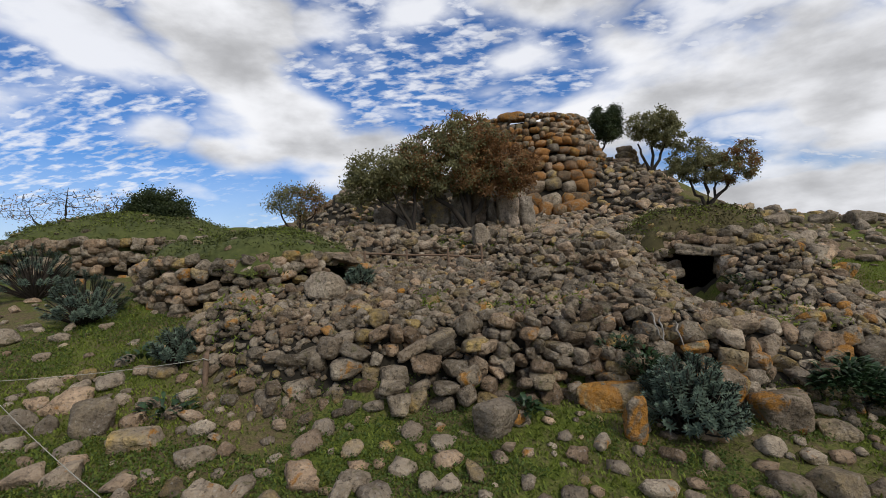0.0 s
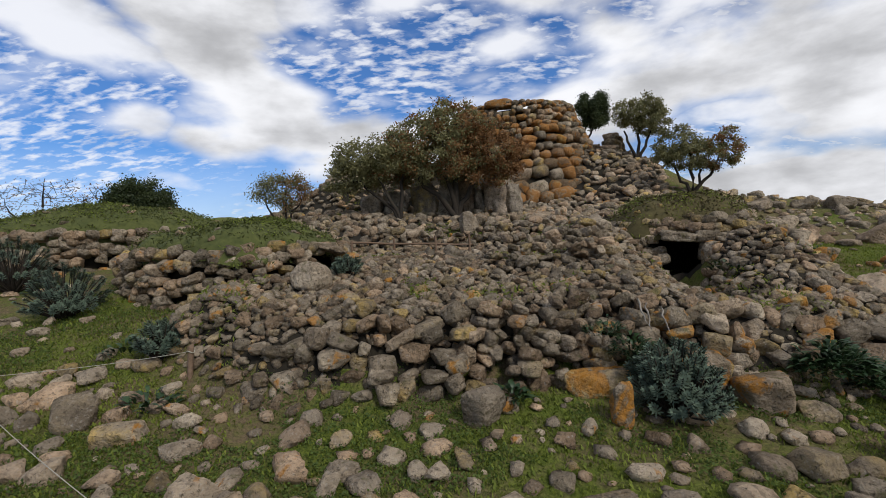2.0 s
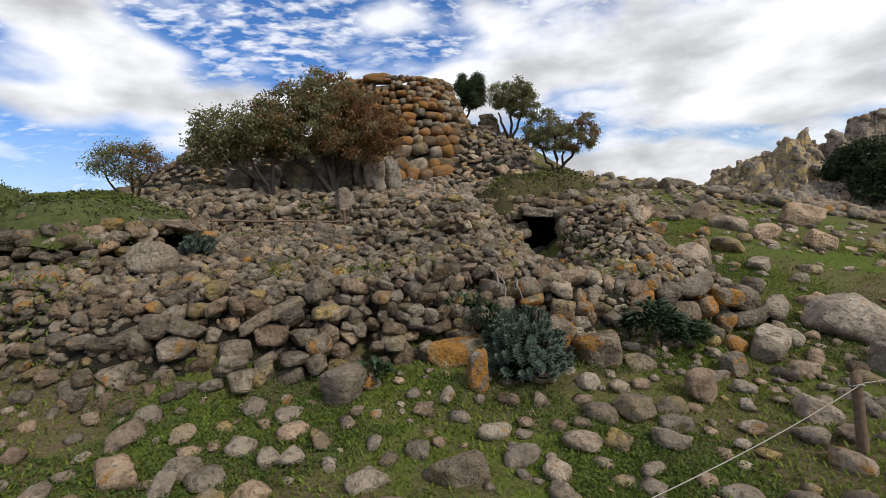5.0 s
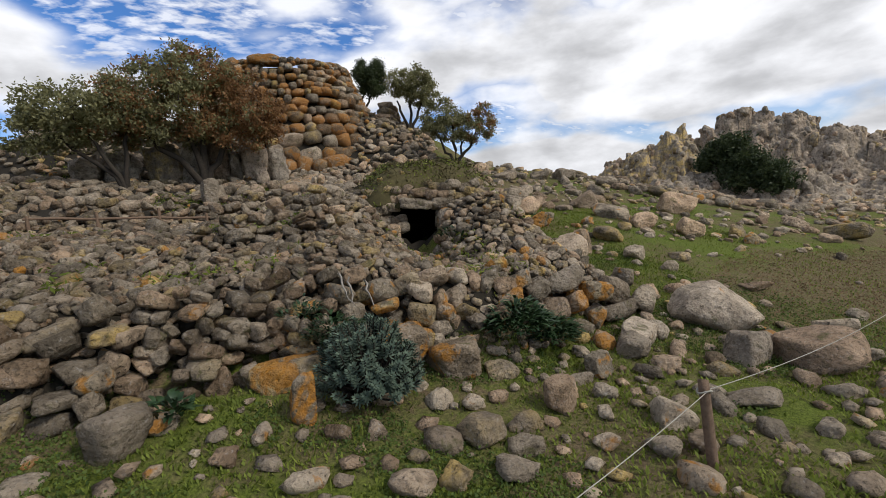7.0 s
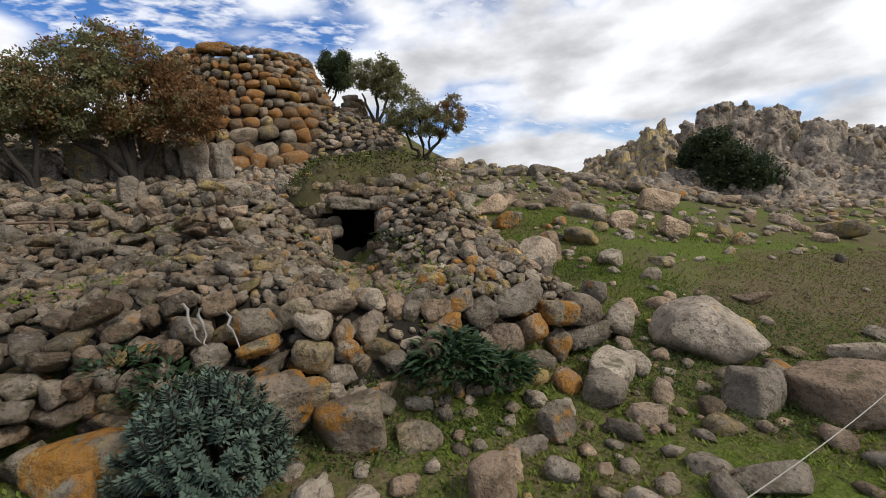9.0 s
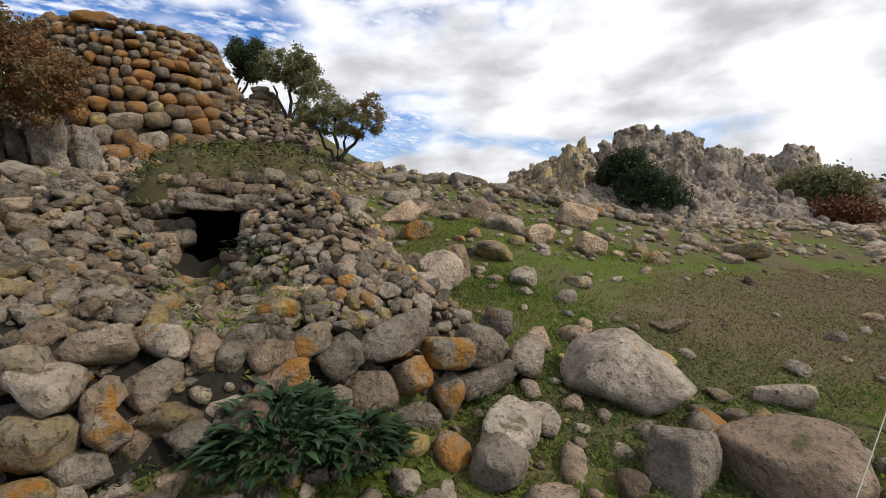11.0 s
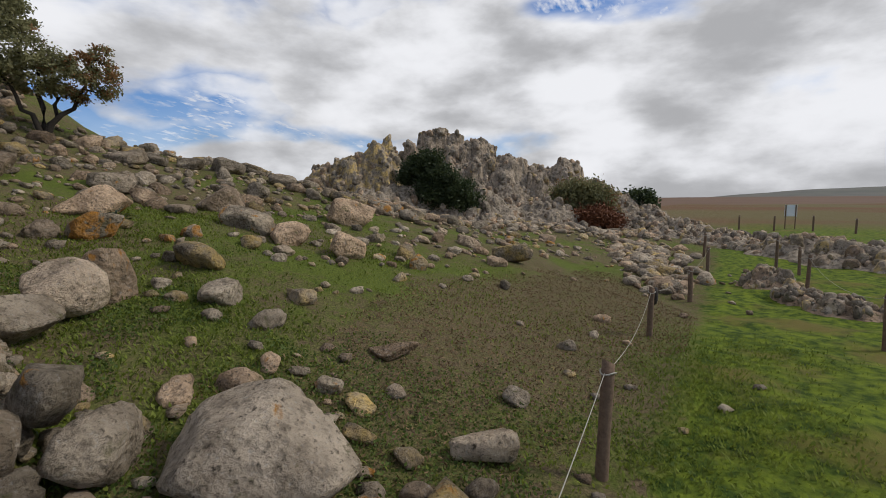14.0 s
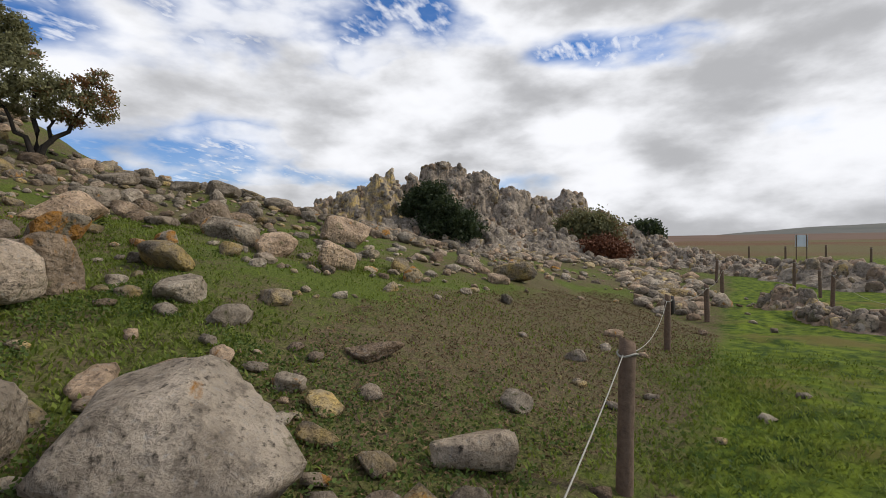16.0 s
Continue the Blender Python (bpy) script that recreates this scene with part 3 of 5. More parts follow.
def build_wall(label, line, x_from, x_to, rows, high, seed, orange=0.3, scale=1.0):
    wall = tagged(new("dry_stone_wall"), label, "wall")
    rng = random.Random(seed)
    for row in range(rows):
        x = x_from + rng.uniform(0, 0.2)
        while x < x_to:
            big = (1.0 + 0.7 * float(smooth(3.6, 4.8, x)) if x > 2.3 else 0.95 if row == 0 else 0.75 if 0.3 < x else 1.0) * scale
            w = rng.choice((0.14, 0.18, 0.23, 0.28, 0.34)) * rng.uniform(0.85, 1.15) * big
            h = rng.uniform(0.12, 0.25) * big
            xm = x + w / 2
            z0 = ground_z(xm, line(xm) - 0.25)
            step = 0.165 * big
            top = high - 0.35 * float(smooth(4.6, 6.2, xm)) - 0.3 * float(smooth(-0.8, -2.0, xm))
            if (row + 0.5) * step > top or rng.random() < 0.08:
                x += w
                continue
            pos = (xm, line(xm) + row * 0.075 + rng.uniform(-0.09, 0.07), z0 + 0.02 + (row + 0.5) * step + rng.uniform(-0.07, 0.07))
            me = rng.choice(HEWN_O if rng.random() < orange and x > 2 else HEWN_P if x > 2.4 and rng.random() < 0.75 else HEWN)
            m = Matrix.Translation(pos) @ Euler((rng.uniform(-0.4, 0.35), rng.uniform(-0.45, 0.45), rng.uniform(-0.7, 0.7))).to_matrix().to_4x4() @ Matrix.Diagonal((w * 1.0, rng.uniform(0.22, 0.32), h * 0.96, 1))
            part("stone", me, wall, m)
            SPREAD.take(pos, 0.13)
            x += w
    return wall


HEWN = [rock_mesh("stone", 120 + i, 3, ROCK, 1.0, (1, 1, 1), 0.07, 7) for i in range(9)]
HEWN_P = [rock_mesh("stone", 180 + i, 3, ROCK_PALE, 1.0, (1, 1, 1), 0.07, 7) for i in range(5)]
HEWN_O = [rock_mesh("stone", 140 + i, 3, ROCK_ORANGE, 1.0, (1, 1, 1), 0.07, 7) for i in range(4)]
for me in HEWN + HEWN_P + HEWN_O:
    CACHE[me] = arrays(me)
build_wall("low ruined dry-stone wall of grey blocks with orange lichen", wall_line, -2.0, 6.15, 7, 0.82, 21, 0.38)
build_wall("short retaining wall of small grey stones below the hut", lambda x: 6.55 + 0.12 * x + 0.08 * math.sin(2.3 * x), 0.9, 2.75, 5, 0.7, 22, 0.05, 0.85)
build_wall("low terrace wall of tumbled stones below the tower", lambda x: 11.7 + 0.1 * math.sin(1.4 * x), -2.6, 3.4, 4, 0.6, 23, 0.05, 1.05)


def blocked(x, y):
    return math.hypot(x - 4.75, y - 9.0) < 1.8 or math.hypot(x + 3.55, y - 8.9) < 2.0 or math.hypot(x + 7.9, y - 11.9) < 2.9 or math.hypot(x - 4.8, y - 24.7) < (4.3 if x > 6.5 else 5.9) or (abs(x - 4.0) < 0.34 and 7.0 < y < 7.8)


# ---- rubble heap ----
heap_ob = tagged(new("rubble_heap"), "tumbled dry-stone rubble sloping up to the tower", "rubble")
loose, rest, placed = [], [], 0


def stone_matrix(p, n, size, rng, flat=0.6, tip=0.4):
    r = turn(n, rng.uniform(0, 6.28), tip, rng).to_4x4()
    s = Matrix.Diagonal((size * rng.uniform(0.88, 1.22), size * rng.uniform(0.82, 1.12), size * rng.uniform(0.8, 1.15), 1))
    return Matrix.Translation(p) @ r @ s


def strew_heap():
    """Stones over the heap, the largest first, the nearest 300 as parts."""
    found = []
    for size, tries in ((0.36, 120), (0.27, 1500), (0.2, 14000), (0.15, 22000), (0.1, 22000)):
        for _ in range(tries):
            y = 4.2 + (RNG.random() ** 1.3) * (19 if size > 0.16 else 7.5)
            x = RNG.uniform(-4.2 - 0.3 * max(0, y - 8), 7.2 + 0.3 * max(0, y - 8))
            if RNG.random() < 0.1 and size > 0.2:
                x, y = RNG.uniform(6, 11), RNG.uniform(16, 25)
            if size < 0.14 and y > 10.5:
                continue
            if size > 0.25 and y < 8 and RNG.random() < 0.75:
                continue
            k = float(heap(np.array(x), np.array(y)))
            if RNG.random() > k * 2.4 or blocked(x, y):
                continue
            z = ground_z(x, y)
            big = size * (1 + 0.45 * float(smooth(8, 15, y)))
            p = Vector((x, y, z + RNG.uniform(0.02, 0.3) * big))
            if not SPREAD.free(p, big * 0.355):
                continue
            SPREAD.take(p, big * 0.355)
            n = (surface_normal(x, y) * 0.4 + Vector((0, 0, 0.9))).normalized()
            found.append((p, stone_matrix(p, n, big * RNG.uniform(0.85, 1.1), RNG, tip=0.6), RNG.choice(STONES_O if RNG.random() < (0.09 if y < 6.5 else 0.02) + 0.12 * float(smooth(2, 4, x)) * (y < 7) else STONES_P if RNG.random() < 0.45 * float(smooth(2.2, 4.6, x)) else STONES), size))
    return found


found = strew_heap()
found.sort(key=lambda s: s[0].y)
for p, m, me, size in found:
    if placed < 300 and size > 0.16:
        part("stone", me, heap_ob, m)
        placed += 1
    else:
        v, f = CACHE[me]
        w = np.array(m)
        rest.append((v @ w[:3, :3].T + w[:3, 3], f, me.materials[0]))
for mat in (ROCK, ROCK_ORANGE, ROCK_PALE):
    pieces = [(v, f) for v, f, q in rest if q == mat]
    if pieces:
        tagged(part("loose_rubble", joined("loose_rubble", pieces, mat), heap_ob), kind="stuff")


def grit():
    """Small broken stone between the larger pieces of the near heap."""
    rng, bits = random.Random(61), []
    while len(bits) < 4200:
        x, y = rng.uniform(-3.6, 6.2), 4.3 + 4.2 * rng.random() ** 1.2
        if rng.random() > float(heap(np.array(x), np.array(y))) or blocked(x, y):
            continue
        p = Vector((x, y, ground_z(x, y) + rng.uniform(0.0, 0.04)))
        w = np.array(stone_matrix(p, surface_normal(x, y), rng.uniform(0.05, 0.12), rng, tip=0.6))
        v, f = CACHE[rng.choice(PEBBLES)]
        bits.append((v @ w[:3, :3].T + w[:3, 3], f))
    tagged(part("stone_grit", joined("stone_grit", bits, ROCK), heap_ob), kind="stuff")


grit()

# ---- stones strewn over the turf ----


def strew_turf():
    pebbles, upper = [], []
    count = 0
    for size, tries in ((0.75, 150), (0.5, 560), (0.34, 1500), (0.22, 9000), (0.14, 16000), (0.08, 6000)):
        for _ in range(tries):
            x, y = RNG.uniform(-7, 22), RNG.uniform(1.6, 18)
            if size > 0.45 and (x < 6.6 or y < 7) or size > 0.3 and x < 6.6 and RNG.random() < 0.8:
                continue
            k = float(heap(np.array(x), np.array(y)))
            near = math.exp(-max(0, 4.4 - y) * 0.4) if -4.5 < x < 7.5 and y < 5.2 else 0.0
            up = float(smooth(8.0, 13, y)) * float(smooth(6, 7, x))
            along = 0.22
            if k > 0.4 or blocked(x, y) or RNG.random() > max(near * 0.95, (0.6 if size > 0.3 else 0.3) * up, along if size > 0.3 else 0.09):
                continue
            if x > 8 and y < 6 and RNG.random() > 0.12:
                continue
            p = Vector((x, y, ground_z(x, y) + size * 0.12))
            if not SPREAD.free(p, size * 0.55):
                continue
            SPREAD.take(p, size * 0.5)
            m = stone_matrix(p, surface_normal(x, y), size * RNG.uniform(0.85, 1.3), RNG, tip=0.3)
            if size > 0.15 and (y < 9 or size > 0.45) and count < 300:
                me = RNG.choice(STONES_P if RNG.random() < (0.85 if y < 9 else 0.3) else STONES) if RNG.random() > 0.1 else RNG.choice(STONES_O)
                ob = new("fieldstone", me)
                ob.matrix_basis = m
                tagged(ob, "weathered grey fieldstone lying in the grass", "stone", "fieldstones on the turf")
                count += 1
            else:
                me = RNG.choice(PEBBLES if size < 0.15 else STONES_P if y < 9 else STONES)
                v, f = CACHE[me]
                w = np.array(m)
                (upper if size > 0.15 and y >= 9 else pebbles).append((v @ w[:3, :3].T + w[:3, 3], f))
    ob = new("scattered_pebbles", joined("scattered_pebbles", pebbles, ROCK_PALE))
    tagged(ob, "small grey stones scattered over the turf", "pebbles", kind="stuff")
    ob = new("hillside_stones", joined("hillside_stones", upper, ROCK))
    tagged(ob, "weathered stones strewn thickly over the upper slope", "stones", kind="stuff")


strew_turf()

# ---- tower ----
TOWER = Vector((4.8, 24.7, 3.6))


def tower_radius(z):
    return 3.2 + max(0.0, 8.6 - z) * 0.4 + max(0.0, 5.8 - z) * 0.3


def build_tower():
    tower = tagged(new("stone_tower"), "truncated round tower of large orange-lichened drystone blocks", "tower")
    tower.matrix_basis = Matrix.Translation((TOWER.x, TOWER.y, 0))
    # core behind the blocks, coloured near black as the shade in their gaps
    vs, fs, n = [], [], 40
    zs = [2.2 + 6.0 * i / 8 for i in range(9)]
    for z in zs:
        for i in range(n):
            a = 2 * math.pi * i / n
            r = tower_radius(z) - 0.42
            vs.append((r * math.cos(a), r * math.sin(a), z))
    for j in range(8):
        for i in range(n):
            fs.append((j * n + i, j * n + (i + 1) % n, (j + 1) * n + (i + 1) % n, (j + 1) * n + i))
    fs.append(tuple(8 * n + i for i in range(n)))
    part("core", mesh_from("core", vs, fs, SHADE_SOIL, True), tower)
    back, z, row = [], 2.5, 0
    rng = random.Random(11)
    while z < 8.45:
        h = 0.74 - 0.08 * (z - 2.5) + rng.uniform(-0.08, 0.08)
        r, a = tower_radius(z + h / 2), rng.uniform(0, 0.2)
        stop = a + 2 * math.pi
        while a < stop - 0.05:
            w = h * rng.choice((0.8, 1.0, 1.2, 1.45)) * rng.uniform(0.9, 1.1)
            b = w / r
            am = a + b / 2
            depth = rng.uniform(0.6, 0.8)
            pos = Vector(((r - depth * 0.42 + rng.uniform(-0.05, 0.07)) * math.cos(am), (r - depth * 0.42) * math.sin(am), z + h / 2 + rng.uniform(-0.12, 0.12)))
            m = Matrix.Translation(pos) @ Matrix.Rotation(am - math.pi / 2 + rng.uniform(-0.08, 0.08), 4, "Z") @ Matrix.Rotation(rng.uniform(-0.22, 0.22), 4, "Y") @ Matrix.Rotation(-0.2, 4, "X") @ Matrix.Diagonal((w * 1.08, depth, h * rng.uniform(0.92, 1.15), 1))
            me = rng.choice(BLOCKS if rng.random() > (0.12 + 0.06 * (z - 2.5) if am % (2 * math.pi) < 5.2 else 0.6) else GREYS)
            if -2.9 < ((am + math.pi) % (2 * math.pi)) - math.pi < 0.2 and row > 1:
                part("block", me, tower, m)
            else:
                v, f = CACHE[me]
                q = np.array(m)
                back.append((v @ q[:3, :3].T + q[:3, 3], f))
            a += b
        z += h * 0.94
        row += 1
    tagged(part("rear_masonry", joined("rear_masonry", back, ROCK_TOWER), tower), kind="stuff")
    # flat slab left on the rim over a gap
    part("lintel_slab", rock_mesh("lintel_slab", 301, 3, ROCK_TOWER, 1.0, (1.5, 0.9, 0.42), 0.04), tower, pose(-1.1, -2.75, 8.5, 0, 2, -8), "broad flat lintel slab")
    part("rim_stone", rock_mesh("rim_stone", 302, 3, ROCK_TOWER, 0, (0.8, 0.8, 0.8), 0.05), tower, pose(-2.4, -1.8, 8.45), "rounded rim stone")


build_tower()

# ---- huts ----


def leaf_quads(centres, size, rs, narrow=0.5):
    """Small pointed leaves, turned every way, as one array of quads."""
    n = len(centres)
    a = rs.normal(size=(n, 3))
    a /= np.linalg.norm(a, axis=1)[:, None]
    b = np.cross(a, rs.normal(size=(n, 3)))
    b /= np.linalg.norm(b, axis=1)[:, None]
    s = size * rs.uniform(0.6, 1.3, (n, 1))
    v = np.stack([centres - a * s, centres + b * s * narrow, centres + a * s, centres - b * s * narrow], 1).reshape(-1, 3)
    return v, np.arange(n * 4).reshape(-1, 4)


def hut(cx, cy, r, z0, ztop, cap, gap=None, gap_z=(0, 0), label="", arc=(-math.pi, 0.3), parts=True, stone=0.26, seed=1, cap_mat=None, lean_in=0.12):
    """A round hut: courses of stones, a turf cap on top, and where gap gives an angle a low opening into a dark chamber."""
    rng = random.Random(seed)
    hut_ob = tagged(new("stone_hut"), label, "hut")
    hut_ob.matrix_basis = Matrix.Translation((cx, cy, 0))
    half = 0.29 / r if gap is not None else 0
    # inner drum, open at the doorway; near-black colour stands for indoor shade
    n, vs, fs = 72, [], []
    ri = r - 0.16

    def inner(z):
        return ri - lean_in * max(0.0, z - z0)
    zs = [z0 - 0.5, gap_z[0], gap_z[1], ztop] if gap is not None else [z0 - 0.5, z0, (z0 + ztop) / 2, ztop]
    for z in zs:
        for i in range(n):
            a = 2 * math.pi * i / n
            vs.append((inner(z) * math.cos(a), inner(z) * math.sin(a), z))
    for j in range(3):
        for i in range(n):
            a = 2 * math.pi * (i + 0.5) / n
            if gap is not None and j == 1 and abs((a - gap + math.pi) % (2 * math.pi) - math.pi) < half + 0.12:
                continue
            fs.append((j * n + i, j * n + (i + 1) % n, (j + 1) * n + (i + 1) % n, (j + 1) * n + i))
    part("lining", mesh_from("lining", vs, fs, SHADE_SOIL, True), hut_ob)
    # chamber floor, with the same shade painted in
    part("chamber_floor", mesh_from("chamber_floor", [(ri * math.cos(2 * math.pi * i / n), ri * math.sin(2 * math.pi * i / n), (gap_z[0] if gap is not None else z0)) for i in range(n)], [tuple(range(n))], SHADE_SOIL, True), hut_ob)
    # turf cap, an uneven dome
    vs, fs, rings, seg = [(0, 0, cap + 0.02)], [], 14, 60
    for k in range(1, rings + 1):
        f = k / rings
        for i in range(seg):
            a = 2 * math.pi * i / seg
            rr = f * (r - 0.06 - 0.62 * lean_in * (ztop - z0) + 0.12 * math.sin(a * 3 + seed) + 0.06 * math.sin(a * 7 + 2 * seed))
            z = ztop + (cap - ztop) * math.cos(f * math.pi / 2) ** 0.55 - 0.22 * f ** 8
            z += 0.2 * float(fbm(np.array(rr * math.cos(a) * 2.0 + seed), np.array(rr * math.sin(a) * 2.0), seed, 4))
            vs.append((rr * math.cos(a), rr * math.sin(a), z))
    for i in range(seg):
        fs.append((0, 1 + i, 1 + (i + 1) % seg))
    for k in range(rings - 1):
        for i in range(seg):
            b = 1 + k * seg
            fs.append((b + i, b + seg + i, b + seg + (i + 1) % seg, b + (i + 1) % seg))
    part("turf_cap", mesh_from("turf_cap", vs, fs, cap_mat or HEATH_CAP), hut_ob, label="mossy heather turf cap")
    # tufts and stray stones on the turf
    rs = np.random.RandomState(seed)
    near = np.array(vs)[rs.randint(1, len(vs), int(11000 * r * r / 2.2))]
    near = near + np.stack([rs.normal(scale=0.09, size=len(near)), rs.normal(scale=0.09, size=len(near)), rs.uniform(-0.03, 0.05, len(near))], 1)
    half_way = len(near) // 2
    tagged(part("turf_fringe", joined("turf_fringe", [leaf_quads(near[:half_way], 0.035, rs, 0.35)], cap_mat or HEATH_CAP), hut_ob), kind="stuff")
    lush = near[half_way:]
    lush = lush[fbm(lush[:, 0] * 1.3 + seed, lush[:, 1] * 1.3, seed, 3) > 0.0]
    tagged(part("cap_grass", joined("cap_grass", [leaf_quads(lush, 0.03, rs, 0.25)], GRASS), hut_ob), kind="stuff")
    for _ in range(int(9 * r)):
        q = vs[rng.randrange(seg * 6, len(vs))]
        part("stone", rng.choice(STONES), hut_ob, stone_matrix(Vector(q), Vector((0, 0, 1)), rng.uniform(0.1, 0.2), rng))
    # courses
    others, z, count = [], z0 - 0.05, 0
    while z < ztop - 0.02:
        h = stone * rng.uniform(0.55, 0.8)
        a = arc[0] + rng.uniform(0, 0.1)
        while a < arc[1]:
            w = stone * rng.uniform(0.6, 1.25)
            am = a + w / r / 2
            lean = (z - z0) * lean_in
            inside = gap is not None and abs((am - gap + math.pi) % (2 * math.pi) - math.pi) < half + w / r * 0.3 and gap_z[0] - 0.02 < z + h / 2 < gap_z[1] + 0.05
            if not inside and rng.random() > 0.09:
                q = r + rng.uniform(-0.06, 0.05) - lean
                m = Matrix.Translation((q * math.cos(am), q * math.sin(am), z + h / 2 + rng.uniform(-0.06, 0.06))) @ Matrix.Rotation(am - math.pi / 2 + rng.uniform(-0.5, 0.5), 4, "Z") @ Euler((rng.uniform(-0.3, 0.3), rng.uniform(-0.28, 0.28), 0)).to_matrix().to_4x4() @ Matrix.Diagonal((w * 1.1, stone * 1.1, h * 1.18, 1))
                me = rng.choice(HEWN if rng.random() > 0.1 else HEWN_O)
                if parts and count < 290:
                    part("stone", me, hut_ob, m)
                    count += 1
                else:
                    v, f = CACHE[me]
                    u = np.array(m)
                    others.append((v @ u[:3, :3].T + u[:3, 3], f))
            a += w / r
        z += h * 0.93
    if others:
        tagged(part("walling", joined("walling", others, ROCK), hut_ob), kind="stuff")
    if gap is not None:
        g = Vector((math.cos(gap), math.sin(gap), 0))
        side = Vector((-g.y, g.x, 0))
        base = g * (r + 0.02 - lean_in * (gap_z[0] - z0))
        over = g * (r + 0.05 - lean_in * (gap_z[1] - z0))
        beside = base.lerp(over, 0.5)
        spin = math.degrees(gap) + 90
        part("lintel", rock_mesh("lintel", 400 + seed, 4, ROCK, 1.0, (0.66, 0.5, 0.17), 0.09), hut_ob, pose(*(over + Vector((0, 0, gap_z[1] + 0.06))), 8, 9, spin), "broad flat lintel stone")
        for s, w in ((-1, 0.34), (1, 0.42)):
            part("jamb", rock_mesh("jamb", 410 + seed + s, 3, ROCK_ORANGE if s > 0 else ROCK, 1.0, (w, 0.42, gap_z[1] - gap_z[0] - 0.28), 0.06), hut_ob, pose(*(beside + side * s * (0.29 + w * 0.45) + Vector((0, 0, (gap_z[0] + gap_z[1]) / 2 + (0.1 if s > 0 else -0.1)))), 0, 0, spin), "lichened jamb stone" if s > 0 else "")
        part("threshold", rock_mesh("threshold", 420 + seed, 3, ROCK, 1.0, (0.85, 0.6, 0.3), 0.1), hut_ob, pose(*(base * 1.04 + Vector((0, 0, gap_z[0] - 0.12))), 0, 0, spin))
    return hut_ob


hut(4.75, 9.0, 1.75, 0.7, 1.98, 2.52, lean_in=0.42, gap=radians(-113), gap_z=(0.92, 1.68), label="round stone hut with a dark low doorway and turf roof", seed=3, arc=(-math.pi - 0.5, 0.7), stone=0.24)
hut(-3.55, 8.9, 2.0, 0.95, 2.0, 2.5, gap=radians(-25), gap_z=(1.45, 1.85), label="ruined round hut of small stones under a grassy mound", seed=5, arc=(-math.pi, 0.1), stone=0.215, cap_mat=TURF_CAP)
hut(-7.9, 11.9, 2.9, 1.5, 2.45, 3.3, label="low round stone hut with a broad mossy turf roof", seed=7, arc=(-math.pi, 0.2), stone=0.23, cap_mat=TURF_CAP)

# ---- standing bedrock slabs under the oak ----


def standing_slab(x, y, w, h, d, seed, spin=0, lean=0):
    me = rock_mesh("standing_stone", seed, 4, ROCK_GREY, 0.6, (w, d, h), 0.24, 12)
    ob = new("standing_stone", me)
    ob.matrix_basis = pose(x, y, ground_z(x, y) + h * 0.4, lean, lean * 0.5, spin)
    SPREAD.take((x, y, ground_z(x, y)), w * 0.5)
    return tagged(ob, "grey upright slab of fissured bedrock", "rock", "upright slabs below the tower")


for i, (x, w, h, lean) in enumerate(((-1.2, 1.0, 1.0, 3), (-0.15, 1.15, 1.5, -4), (0.72, 0.62, 1.95, 2), (1.35, 0.7, 1.9, -3), (1.8, 0.45, 1.35, 5), (2.3, 0.8, 1.6, -6), (2.95, 0.85, 1.45, 8), (-2.0, 0.9, 0.8, 0))):
    standing_slab(x, 16.4 - 0.12 * (i % 3), w, h, 0.8, 500 + i, RNG.uniform(-15, 15), lean)
tagged(boulder(1.05, 12.8, 0.42, 0.3, 0.75, 530, 10, 0, 0.1, boxy=1.0, label="squared upright stone among the rubble", name="upright_stone"), category="stone")

# ---- outer buttress beside the tower ----


def buttress():
    ob = tagged(new("ruined_buttress"), "ruined stretch of outer drystone walling beside the tower", "wall")
    ob.matrix_basis = Matrix.Translation((TOWER.x, TOWER.y, 0))
    rng = random.Random(8)
    z = 3.6
    while z < 6.5:
        h = rng.uniform(0.24, 0.34)
        a = -1.0 + 0.2 * max(0, z - 5.0)
        while a < 0.1:
            r = 5.5 - (z - 3.6) * 0.14
            w = rng.uniform(0.35, 0.7)
            am = a + w / r / 2
            top = 5.3 + 1.25 * float(smooth(-1.0, -0.6, am)) + rng.uniform(-0.1, 0.1)
            if z < top:
                m = Matrix.Translation((r * math.cos(am), r * math.sin(am), z + h / 2)) @ Matrix.Rotation(am - math.pi / 2 + rng.uniform(-0.15, 0.15), 4, "Z") @ Matrix.Rotation(rng.uniform(-0.1, 0.1), 4, "Y") @ Matrix.Diagonal((w * 1.1, 0.8, h * 1.12, 1))
                part("stone", rng.choice(HEWN), ob, m)
            a += w / r
        z += h * 0.95


buttress()

# ---- crags ----


